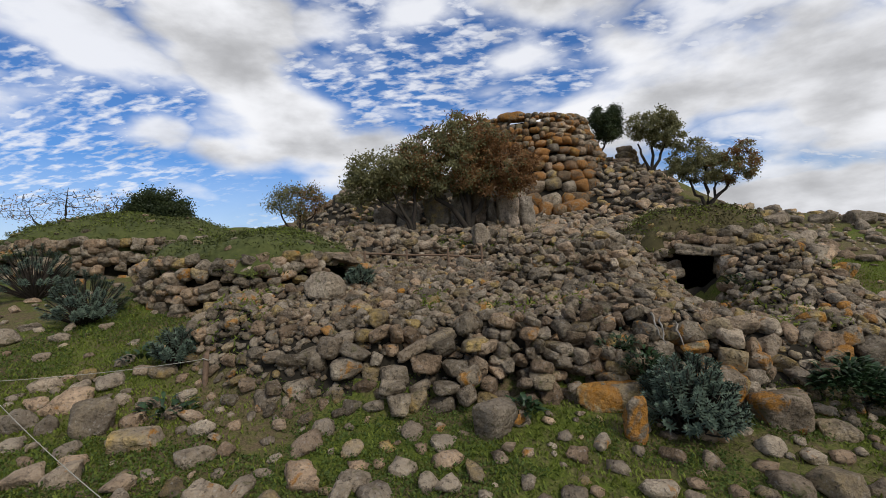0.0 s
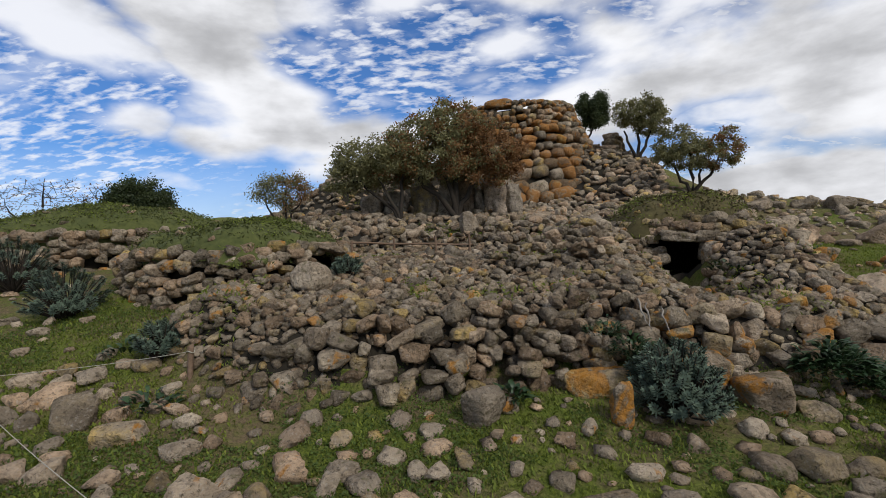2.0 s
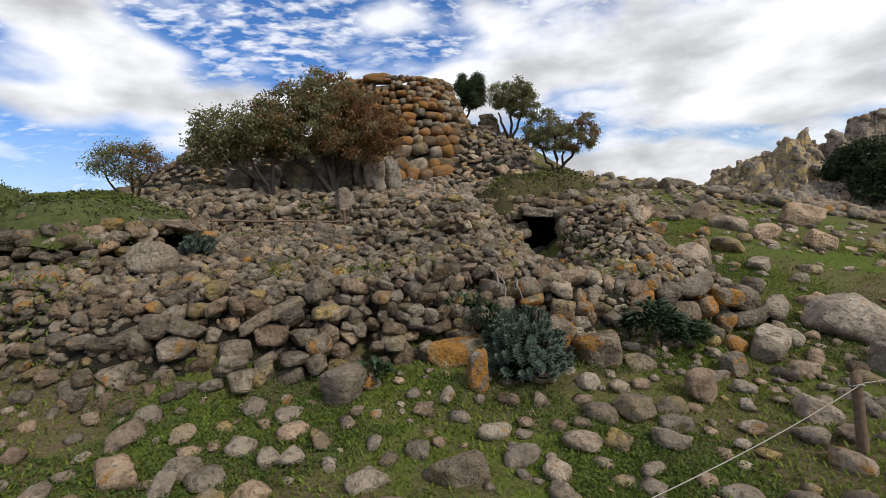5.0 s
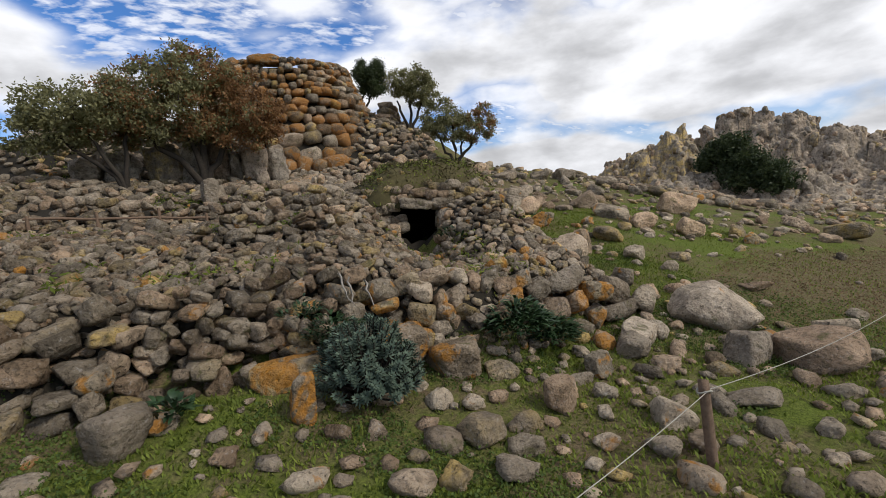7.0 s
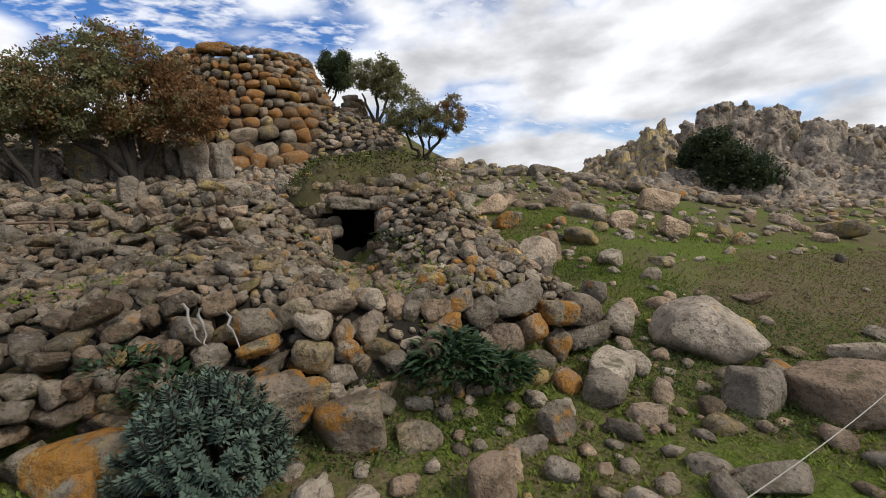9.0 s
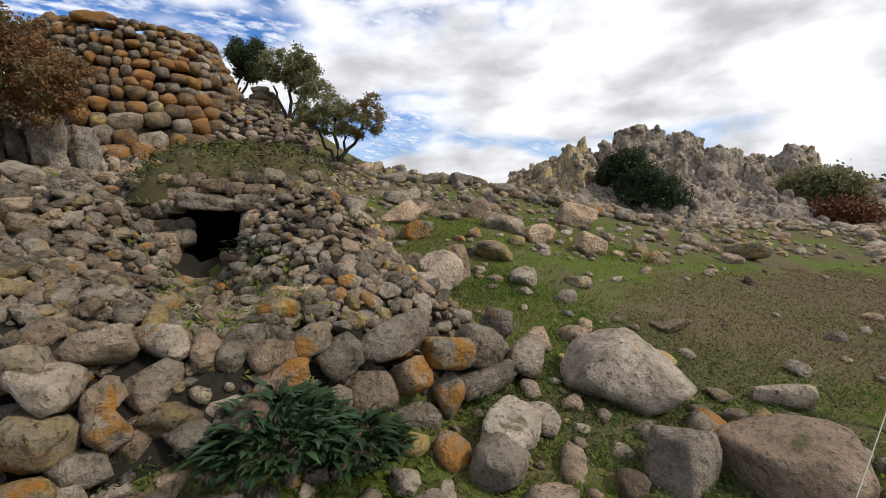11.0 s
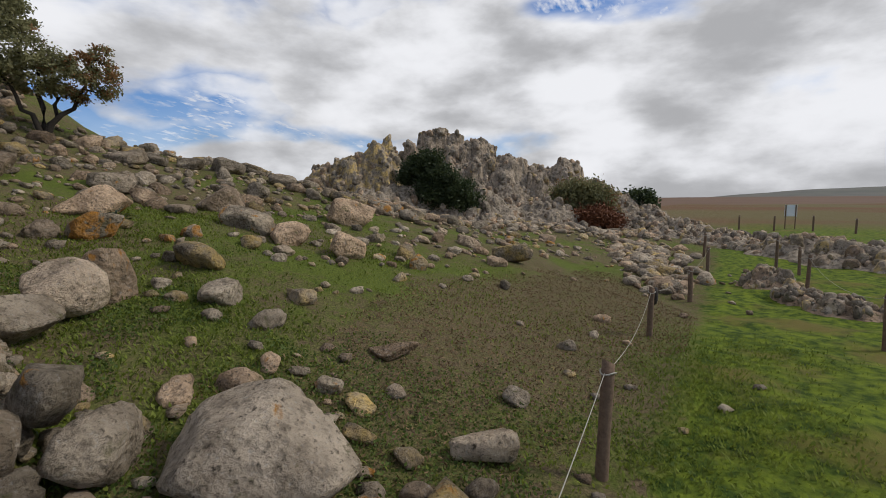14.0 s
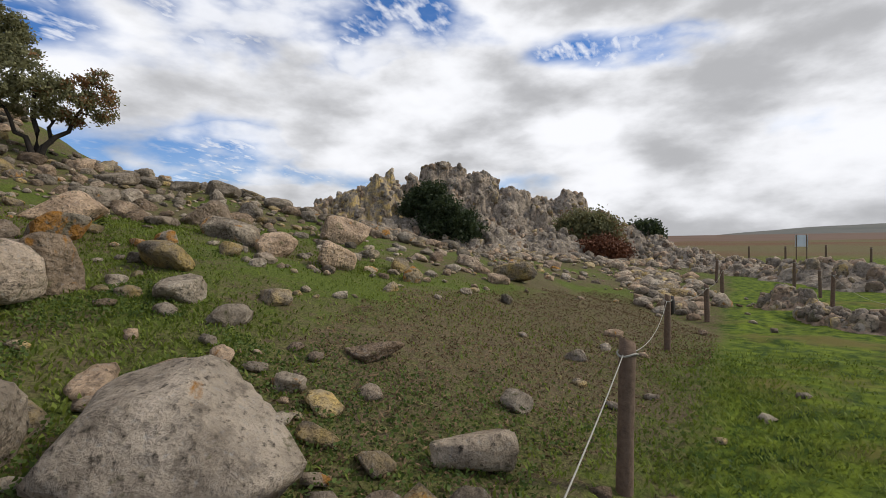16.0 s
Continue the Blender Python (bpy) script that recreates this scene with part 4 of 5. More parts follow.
def outcrop(name, label, tops, seed, cell, step, mat=None, crack=0.35, category="crag", parent=None):
    """A broken rock ridge: columns of uneven height under a ragged outline. tops: x, y, height, reach."""
    rng = np.random.RandomState(seed)
    T = np.array(tops)
    lo = (T[:, :2] - T[:, 3:4]).min(0)
    hi = (T[:, :2] + T[:, 3:4]).max(0)
    seeds = rng.uniform(lo, hi, (int((hi - lo).prod() / cell ** 2), 2))

    def envelope(x, y):
        e = np.full(np.shape(x), -0.4)
        for tx, ty, h, w in tops:
            d = np.hypot(x - tx, y - ty) / w
            e = np.maximum(e, (h + 0.4) * np.clip((1 - d) * 1.35, 0, 1) ** 0.8 - 0.4)
        return e
    jig = rng.uniform(-0.07, 0.07, len(seeds))
    slope = rng.normal(scale=0.5, size=(len(seeds), 2))

    def z(x, y):
        wx, wy = x + 0.35 * cell * fbm(x / cell, y / cell, seed), y + 0.35 * cell * fbm(x / cell, y / cell, seed + 3)
        flatx, flaty = wx.ravel(), wy.ravel()
        near, gap = np.empty(len(flatx), int), np.empty(len(flatx))
        for k in range(0, len(flatx), 4000):
            d = np.hypot(flatx[k:k + 4000, None] - seeds[None, :, 0], flaty[k:k + 4000, None] - seeds[None, :, 1])
            two = np.partition(d, 1, axis=1)[:, :2]
            near[k:k + 4000], gap[k:k + 4000] = d.argmin(1), two[:, 1] - two[:, 0]
        e1 = envelope(seeds[near, 0], seeds[near, 1])
        e = 0.55 * e1 + 0.45 * envelope(flatx, flaty)
        tilt = (flatx - seeds[near, 0]) * slope[near, 0] + (flaty - seeds[near, 1]) * slope[near, 1]
        size = np.clip(e, 0, None)
        h = e + jig[near] * (0.35 + size * 0.45) + tilt * 0.6 * np.clip(size, 0, 1) - crack * np.exp(-gap / (0.12 * cell)) * np.clip(size + 0.2, 0, 1)
        h = h + 0.34 * cell * fbm(flatx * 2.2 / cell, flaty * 2.2 / cell, seed + 9, 3) * np.clip(size, 0, 1)
        return h.reshape(x.shape) + height(x, y)
    me = grid_mesh(name, np.arange(lo[0], hi[0], step), np.arange(lo[1], hi[1], step), z, mat or ROCK_CRAG)
    if parent:
        return part(name, me, parent)
    return tagged(new(name, me), label, category)


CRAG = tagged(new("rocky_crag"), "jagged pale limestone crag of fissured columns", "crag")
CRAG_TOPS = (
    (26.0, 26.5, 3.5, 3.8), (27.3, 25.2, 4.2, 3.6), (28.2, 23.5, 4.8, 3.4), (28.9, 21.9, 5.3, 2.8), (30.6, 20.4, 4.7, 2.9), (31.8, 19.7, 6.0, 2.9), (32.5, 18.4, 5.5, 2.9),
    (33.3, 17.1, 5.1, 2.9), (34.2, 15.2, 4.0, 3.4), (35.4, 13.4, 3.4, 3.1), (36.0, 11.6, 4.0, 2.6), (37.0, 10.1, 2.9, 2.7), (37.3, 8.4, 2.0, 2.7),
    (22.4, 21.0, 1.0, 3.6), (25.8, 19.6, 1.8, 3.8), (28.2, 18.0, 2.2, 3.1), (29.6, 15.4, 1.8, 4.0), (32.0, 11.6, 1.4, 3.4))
CRAG_BLOCKS = [arrays(rock_mesh("block", 700 + i, 2, ROCK_CRAG, 1.0, (0.7, 0.8, 1), 0.16, 9)) for i in range(6)]


def broken_rock(mass, seed, count, low, high):
    """Split blocks standing out of a rock mass, one joined mesh."""
    rng, bits = random.Random(seed), []
    co = np.empty(len(mass.data.vertices) * 3)
    mass.data.vertices.foreach_get("co", co)
    co = co.reshape(-1, 3)
    co = co[co[:, 2] > height(co[:, 0], co[:, 1]) + 0.06]
    for _ in range(count):
        p = co[rng.randrange(len(co))]
        size = rng.uniform(low, high) * rng.choice((0.6, 0.8, 1.0, 1.3))
        m = Matrix.Translation((p[0], p[1], p[2] - 0.18 * size)) @ Euler((rng.uniform(-0.35, 0.35), rng.uniform(-0.35, 0.35), rng.uniform(0, 6.28))).to_matrix().to_4x4() @ Matrix.Diagonal((size * rng.uniform(0.6, 1.1), size * rng.uniform(0.6, 1.1), size * rng.uniform(0.7, 1.3), 1))
        v, f = rng.choice(CRAG_BLOCKS)
        w = np.array(m)
        bits.append((v @ w[:3, :3].T + w[:3, 3], f))
    tagged(part("broken_rock", joined("broken_rock", bits, ROCK_CRAG), mass), kind="stuff")


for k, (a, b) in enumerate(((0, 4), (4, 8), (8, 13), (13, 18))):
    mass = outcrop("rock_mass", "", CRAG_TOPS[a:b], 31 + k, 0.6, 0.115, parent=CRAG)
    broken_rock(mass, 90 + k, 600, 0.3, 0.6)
near_ledge = outcrop("rock_ledge", "low ledge of broken limestone beside the pasture", ((15.2, -0.9, 0.22, 0.9), (16.6, 0.1, 0.32, 1.0), (18.0, 0.7, 0.3, 0.9), (19.4, 1.2, 0.38, 1.0), (14.0, -1.8, 0.25, 1.0)), 37, 0.3, 0.06, crack=0.2, category="rock ledge")
broken_rock(near_ledge, 97, 420, 0.14, 0.34)
far_ledge = outcrop("rock_ledge", "weathered limestone shelf rising out of the grass", ((27.2, -0.2, 0.7, 2.2), (25.4, -1.6, 0.75, 2.2), (24.0, -3.2, 0.7, 2.2), (29.5, 1.0, 0.6, 2.2), (32.0, 2.4, 0.6, 2.4), (35.0, 4.5, 0.9, 2.6), (37.0, 6.5, 1.3, 2.4), (22.8, -5.0, 0.65, 2.2)), 41, 0.5, 0.11, crack=0.3, category="rock ledge")
broken_rock(far_ledge, 98, 700, 0.25, 0.6)

# ---- plants ----


def tube(points, radii, sides=6):
    vs, fs = [], []
    for k, (p, r) in enumerate(zip(points, radii)):
        d = (points[min(k + 1, len(points) - 1)] - points[max(k - 1, 0)])
        q = d.to_track_quat("Z", "Y") if d.length > 1e-6 else Euler((0, 0, 0)).to_quaternion()
        for i in range(sides):
            a = 2 * math.pi * i / sides
            vs.append(p + q @ Vector((r * math.cos(a), r * math.sin(a), 0)))
    for k in range(len(points) - 1):
        for i in range(sides):
            j = (i + 1) % sides
            fs.append((k * sides + i, k * sides + j, (k + 1) * sides + j, (k + 1) * sides + i))
    return np.array([v[:] for v in vs]), np.array(fs)


def bent(a, b, rng, wobble, steps=5):
    pts = []
    for k in range(steps + 1):
        f = k / steps
        w = math.sin(math.pi * f) * wobble
        pts.append(a.lerp(b, f) + Vector((rng.uniform(-w, w), rng.uniform(-w, w), rng.uniform(-w, w))))
    return pts


def tree(name, label, base, forks, crowns, tips, leaf, seed, leaf_size=0.07, per_tip=55, spread=0.3, trunk=0.13, second=None, share=0.0, category="tree", bare=False):
    """forks: ends of the main limbs over the base; crowns: centre and half-axes of the masses of foliage."""
    rng, rs = random.Random(seed), np.random.RandomState(seed)
    ob = tagged(new(name), label, category)
    ob.matrix_basis = Matrix.Translation(base)
    root = Vector((0, 0, -0.25))
    limbs, nodes = [], []
    for k, f in enumerate(forks):
        pts = bent(root + Vector((rng.uniform(-0.05, 0.05), 0, 0)), Vector(f), rng, 0.12, 6)
        pts[1] = pts[1].lerp(Vector((f[0] * 0.05, f[1] * 0.05, pts[1].z)), 0.9)
        pts[2] = pts[2].lerp(Vector((f[0] * 0.14, f[1] * 0.14, pts[2].z)), 0.8)
        pts[3] = pts[3].lerp(Vector((f[0] * 0.36, f[1] * 0.36, pts[3].z)), 0.6)
        limbs.append(tube(pts, [trunk * (1.25 if i == 0 else 1) * (1 - 0.1 * i) for i in range(7)], 9))
        nodes += [(p, trunk * 0.35) for p in pts[3:]]
    part("trunk", joined("trunk", limbs, BARK), ob)
    twigs, ends = [], []
    for _ in range(tips):
        c, h = rng.choices(crowns, [q[1][0] * q[1][1] * q[1][2] for q in crowns])[0]
        d = Vector((rng.gauss(0, 1), rng.gauss(0, 1), rng.gauss(0, 1))).normalized() * rng.uniform(0.35, 1.0) ** 0.6
        e = Vector((c[0] + d.x * h[0], c[1] + d.y * h[1], c[2] + d.z * h[2]))
        p, r = min(nodes, key=lambda q: (q[0] - e).length + 0.4 * max(0, q[0].z - e.z))
        pts = bent(p, e, rng, 0.06 * (e - p).length + 0.02, 4)
        twigs.append(tube(pts, [max(0.006, r * (1 - 0.22 * i)) for i in range(5)], 4))
        nodes += [(pts[2], r * 0.6), (pts[4], r * 0.45)]
        ends += [pts[4], pts[3]] if not bare else [pts[4]]
    part("branchwork", joined("branchwork", twigs, BARK), ob)
    if per_tip:
        cs = np.repeat(np.array([e[:] for e in ends]), per_tip, 0)
        cs = cs + rs.normal(scale=spread, size=cs.shape) * np.array([1, 1, 0.75])
        pick = np.repeat(rs.random_sample(len(ends)), per_tip)
        if second:
            # one side of the crown has withered
            xs = cs[:, 0] / max(h[0] for _, h in crowns)
            brown = pick < share + 0.55 * np.clip(xs, -0.4, 0.8)
            part("withered_foliage", joined("withered_foliage", [leaf_quads(cs[brown], leaf_size, rs)], second), ob, label="brown withered leaves")
            cs = cs[~brown]
        part("foliage", joined("foliage", [leaf_quads(cs, leaf_size, rs)], leaf), ob)
    return ob


tree("oak_tree", "wide-crowned downy oak with olive and brown withering leaves", (0.95, 15.5, ground_z(0.95, 15.5)),
     ((-1.4, -0.2, 1.7), (-0.3, 0.1, 2.3), (0.9, 0, 1.8), (0.1, 0.3, 2.8)),
     (((-0.7, 0, 2.25), (1.9, 1.3, 1.1)), ((-0.1, 0, 3.1), (1.2, 1.1, 0.85)), ((1.4, -0.1, 2.2), (1.0, 1.0, 1.1)), ((-2.0, 0, 1.9), (1.3, 1.0, 0.8)), ((-0.9, 0, 2.9), (1.1, 0.9, 0.6)), ((0.3, 0, 3.7), (0.5, 0.5, 0.45)), ((-0.7, -0.3, 1.65), (2.1, 0.9, 0.45)), ((1.2, -0.3, 1.5), (1.0, 0.7, 0.5))), 500, LEAF_GREEN, 1, 0.05, 42, 0.11, 0.12, LEAF_BROWN, 0.42)
tree("oak_tree", "second slender oak trunk in front of the standing stones", (-0.9, 15.0, ground_z(-0.9, 15.0)),
     ((-0.7, 0, 1.5), (0.2, 0.1, 1.9), (-1.3, 0.2, 1.4)), (((-0.8, 0.2, 2.1), (1.3, 1.1, 0.8)), ((-1.6, 0.1, 1.5), (0.9, 0.8, 0.6))), 120, LEAF_GREEN, 2, 0.05, 40, 0.11, 0.08, LEAF_BROWN, 0.15)
tree("oak_tree", "small leaning oak with airy olive-brown crown on the slope", (9.77, 16.75, ground_z(9.77, 16.75)),
     ((-0.5, 0.2, 1.2), (0.35, 0, 1.0), (0.8, -0.3, 1.3), (0.0, 0, 1.6)), (((-0.3, 0.2, 2.0), (0.9, 0.8, 0.75)), ((0.85, -0.3, 1.55), (0.95, 0.8, 0.6)), ((0.1, 0, 1.5), (0.95, 0.8, 0.55)), ((1.3, -0.3, 2.1), (0.5, 0.5, 0.4)), ((-0.9, 0.2, 1.5), (0.5, 0.5, 0.35))), 170, LEAF_GREEN, 3, 0.046, 40, 0.085, 0.085, LEAF_BROWN, 0.1)
tree("oak_tree", "small oak with grey-green leaves beside the tower mound", (9.5, 20.4, ground_z(9.5, 20.4)),
     ((-0.5, 0.1, 1.4), (0.2, 0, 1.9), (0.7, -0.2, 1.5)), (((0.1, 0, 2.2), (1.15, 1.0, 0.75)), ((0.7, -0.1, 1.7), (0.8, 0.8, 0.6))), 170, LEAF_GREEN, 4, 0.048, 42, 0.09, 0.09)
tree("holm_oak", "dark evergreen oak growing behind the tower", (8.6, 25.2, 6.6),
     ((0.35, 0, 1.0), (0.8, 0, 1.5), (0.5, 0.2, 1.9)), (((0.75, 0, 2.5), (0.95, 0.9, 0.8)), ((0.9, 0, 1.8), (0.8, 0.8, 0.5))), 130, LEAF_DARK, 5, 0.05, 80, 0.12, 0.09)
tree("small_tree", "small thin-leaved tree on the skyline", (-4.5, 14.4, ground_z(-4.5, 14.4)),
     ((-0.5, 0, 0.9), (0.1, 0, 1.2), (0.6, 0, 0.9)), (((0, 0, 1.25), (0.95, 0.8, 0.55)),), 120, LEAF_GREEN, 6, 0.034, 26, 0.11, 0.05, LEAF_BROWN, 0.15)
tree("bare_tree", "leafless grey tree with spreading twigs on the skyline", (-11.4, 14.0, ground_z(-11.4, 14.0)),
     ((-1.0, 0, 0.9), (0, 0, 1.3), (1.0, 0, 0.9)), (((0, 0, 1.2), (2.0, 1.2, 0.65)),), 260, LEAF_BROWN, 7, 0.03, 3, 0.12, 0.06, bare=True)
tree("evergreen_bush", "dense dark evergreen bush on the mound", (-9.0, 14.6, ground_z(-9, 14.6) + 0.2),
     ((-0.5, 0, 0.5), (0.1, 0, 0.7), (0.6, 0, 0.5)), (((0, 0, 0.8), (1.0, 0.8, 0.75)),), 150, LEAF_DARK, 8, 0.04, 90, 0.13, 0.05, category="bush")
tree("evergreen_bush", "large dark evergreen bush at the foot of the crag", (27.4, 16.0, ground_z(27.4, 16.0) - 0.3),
     ((-0.8, 0.5, 1.2), (0.2, 0, 1.8), (0.9, -0.8, 1.2)), (((0, 0.4, 1.6), (1.2, 1.4, 1.3)), ((0.2, -0.9, 1.4), (1.1, 1.3, 1.0)), ((0, 1.2, 1.0), (0.8, 0.8, 0.7)), ((0.2, -1.2, 0.8), (0.9, 0.8, 0.7)), ((-0.1, -0.1, 2.5), (0.7, 0.8, 0.6))), 330, LEAF_DARK, 9, 0.085, 60, 0.2, 0.1, category="bush")
tree("evergreen_bush", "dark bush clinging to the crag face", (27.5, 17.5, ground_z(27.5, 17.5) + 1.5),
     ((-0.5, 0.5, 1.0), (0.5, -0.5, 1.4)), (((0, 0.3, 1.3), (0.7, 0.9, 0.6)), ((0, -0.5, 1.8), (0.6, 0.8, 0.55)), ((0, 0.9, 0.9), (0.5, 0.6, 0.4))), 110, LEAF_DARK, 10, 0.085, 60, 0.2, 0.1, category="bush")
tree("evergreen_bush", "small dark tree at the end of the crag", (38.0, 7.3, ground_z(38, 7.3) + 0.4),
     ((0, 0.4, 1.2), (0, -0.3, 1.4)), (((0, 0.1, 1.3), (0.8, 0.8, 0.7)), ((0, -0.3, 1.0), (0.7, 0.7, 0.5))), 80, LEAF_DARK, 11, 0.12, 50, 0.25, 0.09, category="bush")
tree("scrub_bush", "olive scrub growing against the rocks", (33.6, 10.0, ground_z(33.6, 10.0) + 0.3),
     ((0, 0.5, 0.8), (0, -0.6, 0.8)), (((0, 0, 1.3), (1.0, 2.0, 1.1)),), 120, LEAF_GREEN, 12, 0.1, 55, 0.28, 0.07, LEAF_BROWN, 0.25, category="bush")
tree("russet_bush", "rust-red autumn bramble below the crag", (32.4, 8.9, ground_z(32.4, 8.9)),
     ((0, 0.4, 0.5), (0, -0.5, 0.5)), (((0, 0, 0.6), (0.9, 1.5, 0.65)),), 100, LEAF_RUST, 13, 0.09, 55, 0.25, 0.05, category="bush")


def spurge(x, y, w, h, stems, seed, dz=0.0):
    """A rounded spurge: stems out of one root, each closed by a rosette of narrow leaves."""
    rng = random.Random(seed)
    ob = tagged(new("spurge_bush"), "rounded blue-green spurge bush with rosettes of narrow leaves", "bush", "spurge bushes")
    ob.matrix_basis = Matrix.Translation((x, y, ground_z(x, y) + dz))
    wood, green = [], []
    for _ in range(stems):
        a, t = rng.uniform(0, 6.283), math.acos(rng.uniform(0.05, 1.0))
        k = rng.uniform(0.8, 1.05)
        tip = Vector((w / 2 * math.sin(t) * math.cos(a) * k, w / 2 * math.sin(t) * math.sin(a) * k, 0.12 + (h - 0.12) * math.cos(t) * k))
        wood.append(tube(bent(Vector((0, 0, -0.05)), tip, rng, 0.03, 3), [0.012, 0.01, 0.008, 0.006], 4))
        axis = (tip - Vector((0, 0, h * 0.1))).normalized()
        q = (axis + Vector((0, 0, 0.5))).normalized().to_track_quat("Z", "Y")
        for j in range(34):
            b, f = j * 2.4, j / 34
            out = q @ Vector((math.cos(b), math.sin(b), 0.1 + 0.9 * f)).normalized()
            s0 = tip - q @ Vector((0, 0, 0.11 * (1 - f)))
            ln = 0.046 + 0.018 * (1 - f)
            across = out.cross(q @ Vector((0, 0, 1))).normalized() * 0.0085
            mid = s0 + out * ln * 0.55
            green.append((np.array([s0[:], (mid + across)[:], (s0 + out * ln)[:], (mid - across)[:]]), np.array([[0, 1, 2, 3]])))
    part("woody_base", joined("woody_base", wood, BARK), ob)
    part("foliage", joined("foliage", green, LEAF_SPURGE), ob)
    return ob


spurge(2.16, 4.2, 0.92, 0.7, 210, 1)
spurge(-5.2, 6.7, 1.1, 0.75, 130, 2)
spurge(-7.0, 7.9, 1.3, 0.95, 120, 3)
spurge(-3.15, 5.35, 0.6, 0.42, 70, 4)
spurge(-2.9, 6.4, 0.45, 0.32, 40, 5)
spurge(-1.2, 6.6, 0.45, 0.3, 40, 6)


def herb(x, y, r, leaves, seed, dz=0.0, length=0.145):
    """A clump of long dark leaves that arch outwards."""
    rng = random.Random(seed)
    ob = tagged(new("leafy_herb"), "clump of long dark glossy green leaves at the wall foot", "plant", "leafy herbs")
    ob.matrix_basis = Matrix.Translation((x, y, ground_z(x, y) + dz))
    bits = []
    for _ in range(leaves):
        a = rng.uniform(0, 6.283)
        d0 = r * math.sqrt(rng.random())
        b = a + rng.uniform(-0.9, 0.9)
        ln, wd, up = length * rng.uniform(0.6, 1.15), 0.028 * rng.uniform(0.8, 1.3) * length / 0.2, rng.uniform(0.6, 1.4)
        base = Vector((d0 * math.cos(a), d0 * math.sin(a), rng.uniform(0, 0.3) * (1 - 0.7 * d0 / r) * r / 0.3))
        vs = []
        for k in range(6):
            f = k / 5
            p = base + Vector((math.cos(b), math.sin(b), 0)) * ln * (f * math.cos(up) + 0.35 * f * f) + Vector((0, 0, ln * (math.sin(up) * f - 0.5 * f * f)))
            ww = wd * math.sin(math.pi * (0.12 + 0.88 * f)) if f < 1 else 0.001
            side = Vector((-math.sin(b), math.cos(b), 0)) * ww
            vs += [(p + side + Vector((0, 0, 0.3 * ww)))[:], p[:], (p - side + Vector((0, 0, 0.3 * ww)))[:]]
        fs = [(3 * k + j, 3 * k + j + 1, 3 * k + j + 4, 3 * k + j + 3) for k in range(5) for j in range(2)]
        bits.append((np.array(vs), np.array(fs)))
    shoots = max(4, leaves // 40)
    for i in range(shoots):
        group = [q for q in bits if int((math.atan2(q[0][0][1], q[0][0][0]) / 6.2832 + 0.5) * shoots) % shoots == i]
        if group:
            tagged(part("leafy_shoot", joined("leafy_shoot", group, LEAF_HERB), ob), kind="stuff")


herb(3.85, 4.47, 0.34, 560, 1, 0.16)
herb(4.3, 4.45, 0.26, 320, 2, 0.08)
herb(5.4, 4.75, 0.17, 45, 3)
herb(0.68, 4.42, 0.17, 60, 4, 0.05)
herb(2.2, 4.4, 0.25, 90, 5, 0.05)
herb(-2.75, 4.5, 0.22, 50, 6)
herb(4.35, 6.75, 0.25, 60, 7, 0.0, 0.14)
herb(-3.6, 5.5, 0.22, 40, 8)
herb(8.2, 9.6, 0.2, 30, 9)
herb(2.0, 4.66, 0.26, 260, 12, 0.3, 0.1)
herb(1.75, 4.75, 0.2, 120, 13, 0.5, 0.08)
herb(13.4, -0.6, 0.5, 70, 10)
herb(15.2, -1.6, 0.6, 80, 11)

# ---- bleached roots ----


def dead_root(x, y, z, seed):
    rng = random.Random(seed)
    p, pts = Vector((0, 0, 0)), []
    for _ in range(7):
        pts.append(p.copy())
        p += Vector((rng.uniform(-0.03, 0.035), rng.uniform(-0.03, 0.015), -0.045))
    me = joined("dead_root", [tube(pts, [0.012, 0.012, 0.01, 0.009, 0.007, 0.006, 0.003], 7)], DEADWOOD)
    ob = new("dead_root", me)
    ob.matrix_basis = Matrix.Translation((x, y, z))
    tagged(ob, "bleached bare root hanging from the rubble", "root", "bleached roots")


for i, dx in enumerate((0.0, 0.1, 0.24)):
    dead_root(2.12 + dx, 4.78, 1.12 - 0.05 * i, i)

# ---- fence ----


def post(x, y, h, lean=(0, 0), r=0.042, seed=0, label="weathered grey wooden fence post with a rope loop"):
    rng = random.Random(seed)
    ob = tagged(new("fence_post"), label, "fence post", "rope fence posts")
    ob.matrix_basis = pose(x, y, ground_z(x, y), lean[0], lean[1], rng.uniform(0, 90))
    vs, fs, sides, rings = [], [], 12, 9
    for k in range(rings):
        z = -0.12 + (h + 0.12) * k / (rings - 1)
        for i in range(sides):
            a = 2 * math.pi * i / sides
            q = r * (1.05 - 0.1 * k / rings + 0.13 * float(hash_noise(np.array(i * 0.9 + seed), np.array(z * 3.1), seed)))
            vs.append((q * math.cos(a), q * math.sin(a), z + (0.02 * math.cos(a + seed) if k == rings - 1 else 0)))
    for k in range(rings - 1):
        for i in range(sides):
            fs.append((k * sides + i, k * sides + (i + 1) % sides, (k + 1) * sides + (i + 1) % sides, (k + 1) * sides + i))
    fs.append(tuple((rings - 1) * sides + i for i in range(sides)))
    part("shaft", mesh_from("shaft", vs, fs, WOOD), ob)
    loop = [Vector(((r + 0.008) * math.cos(a), (r + 0.008) * math.sin(a), h - 0.07 + 0.01 * math.sin(a * 2))) for a in [0.45 * i for i in range(15)]]
    part("rope_loop", joined("rope_loop", [tube(loop, [0.006] * len(loop), 5)], ROPE), ob, label="pale rope loop")
    return Vector((x, y, ground_z(x, y) + h - 0.07))


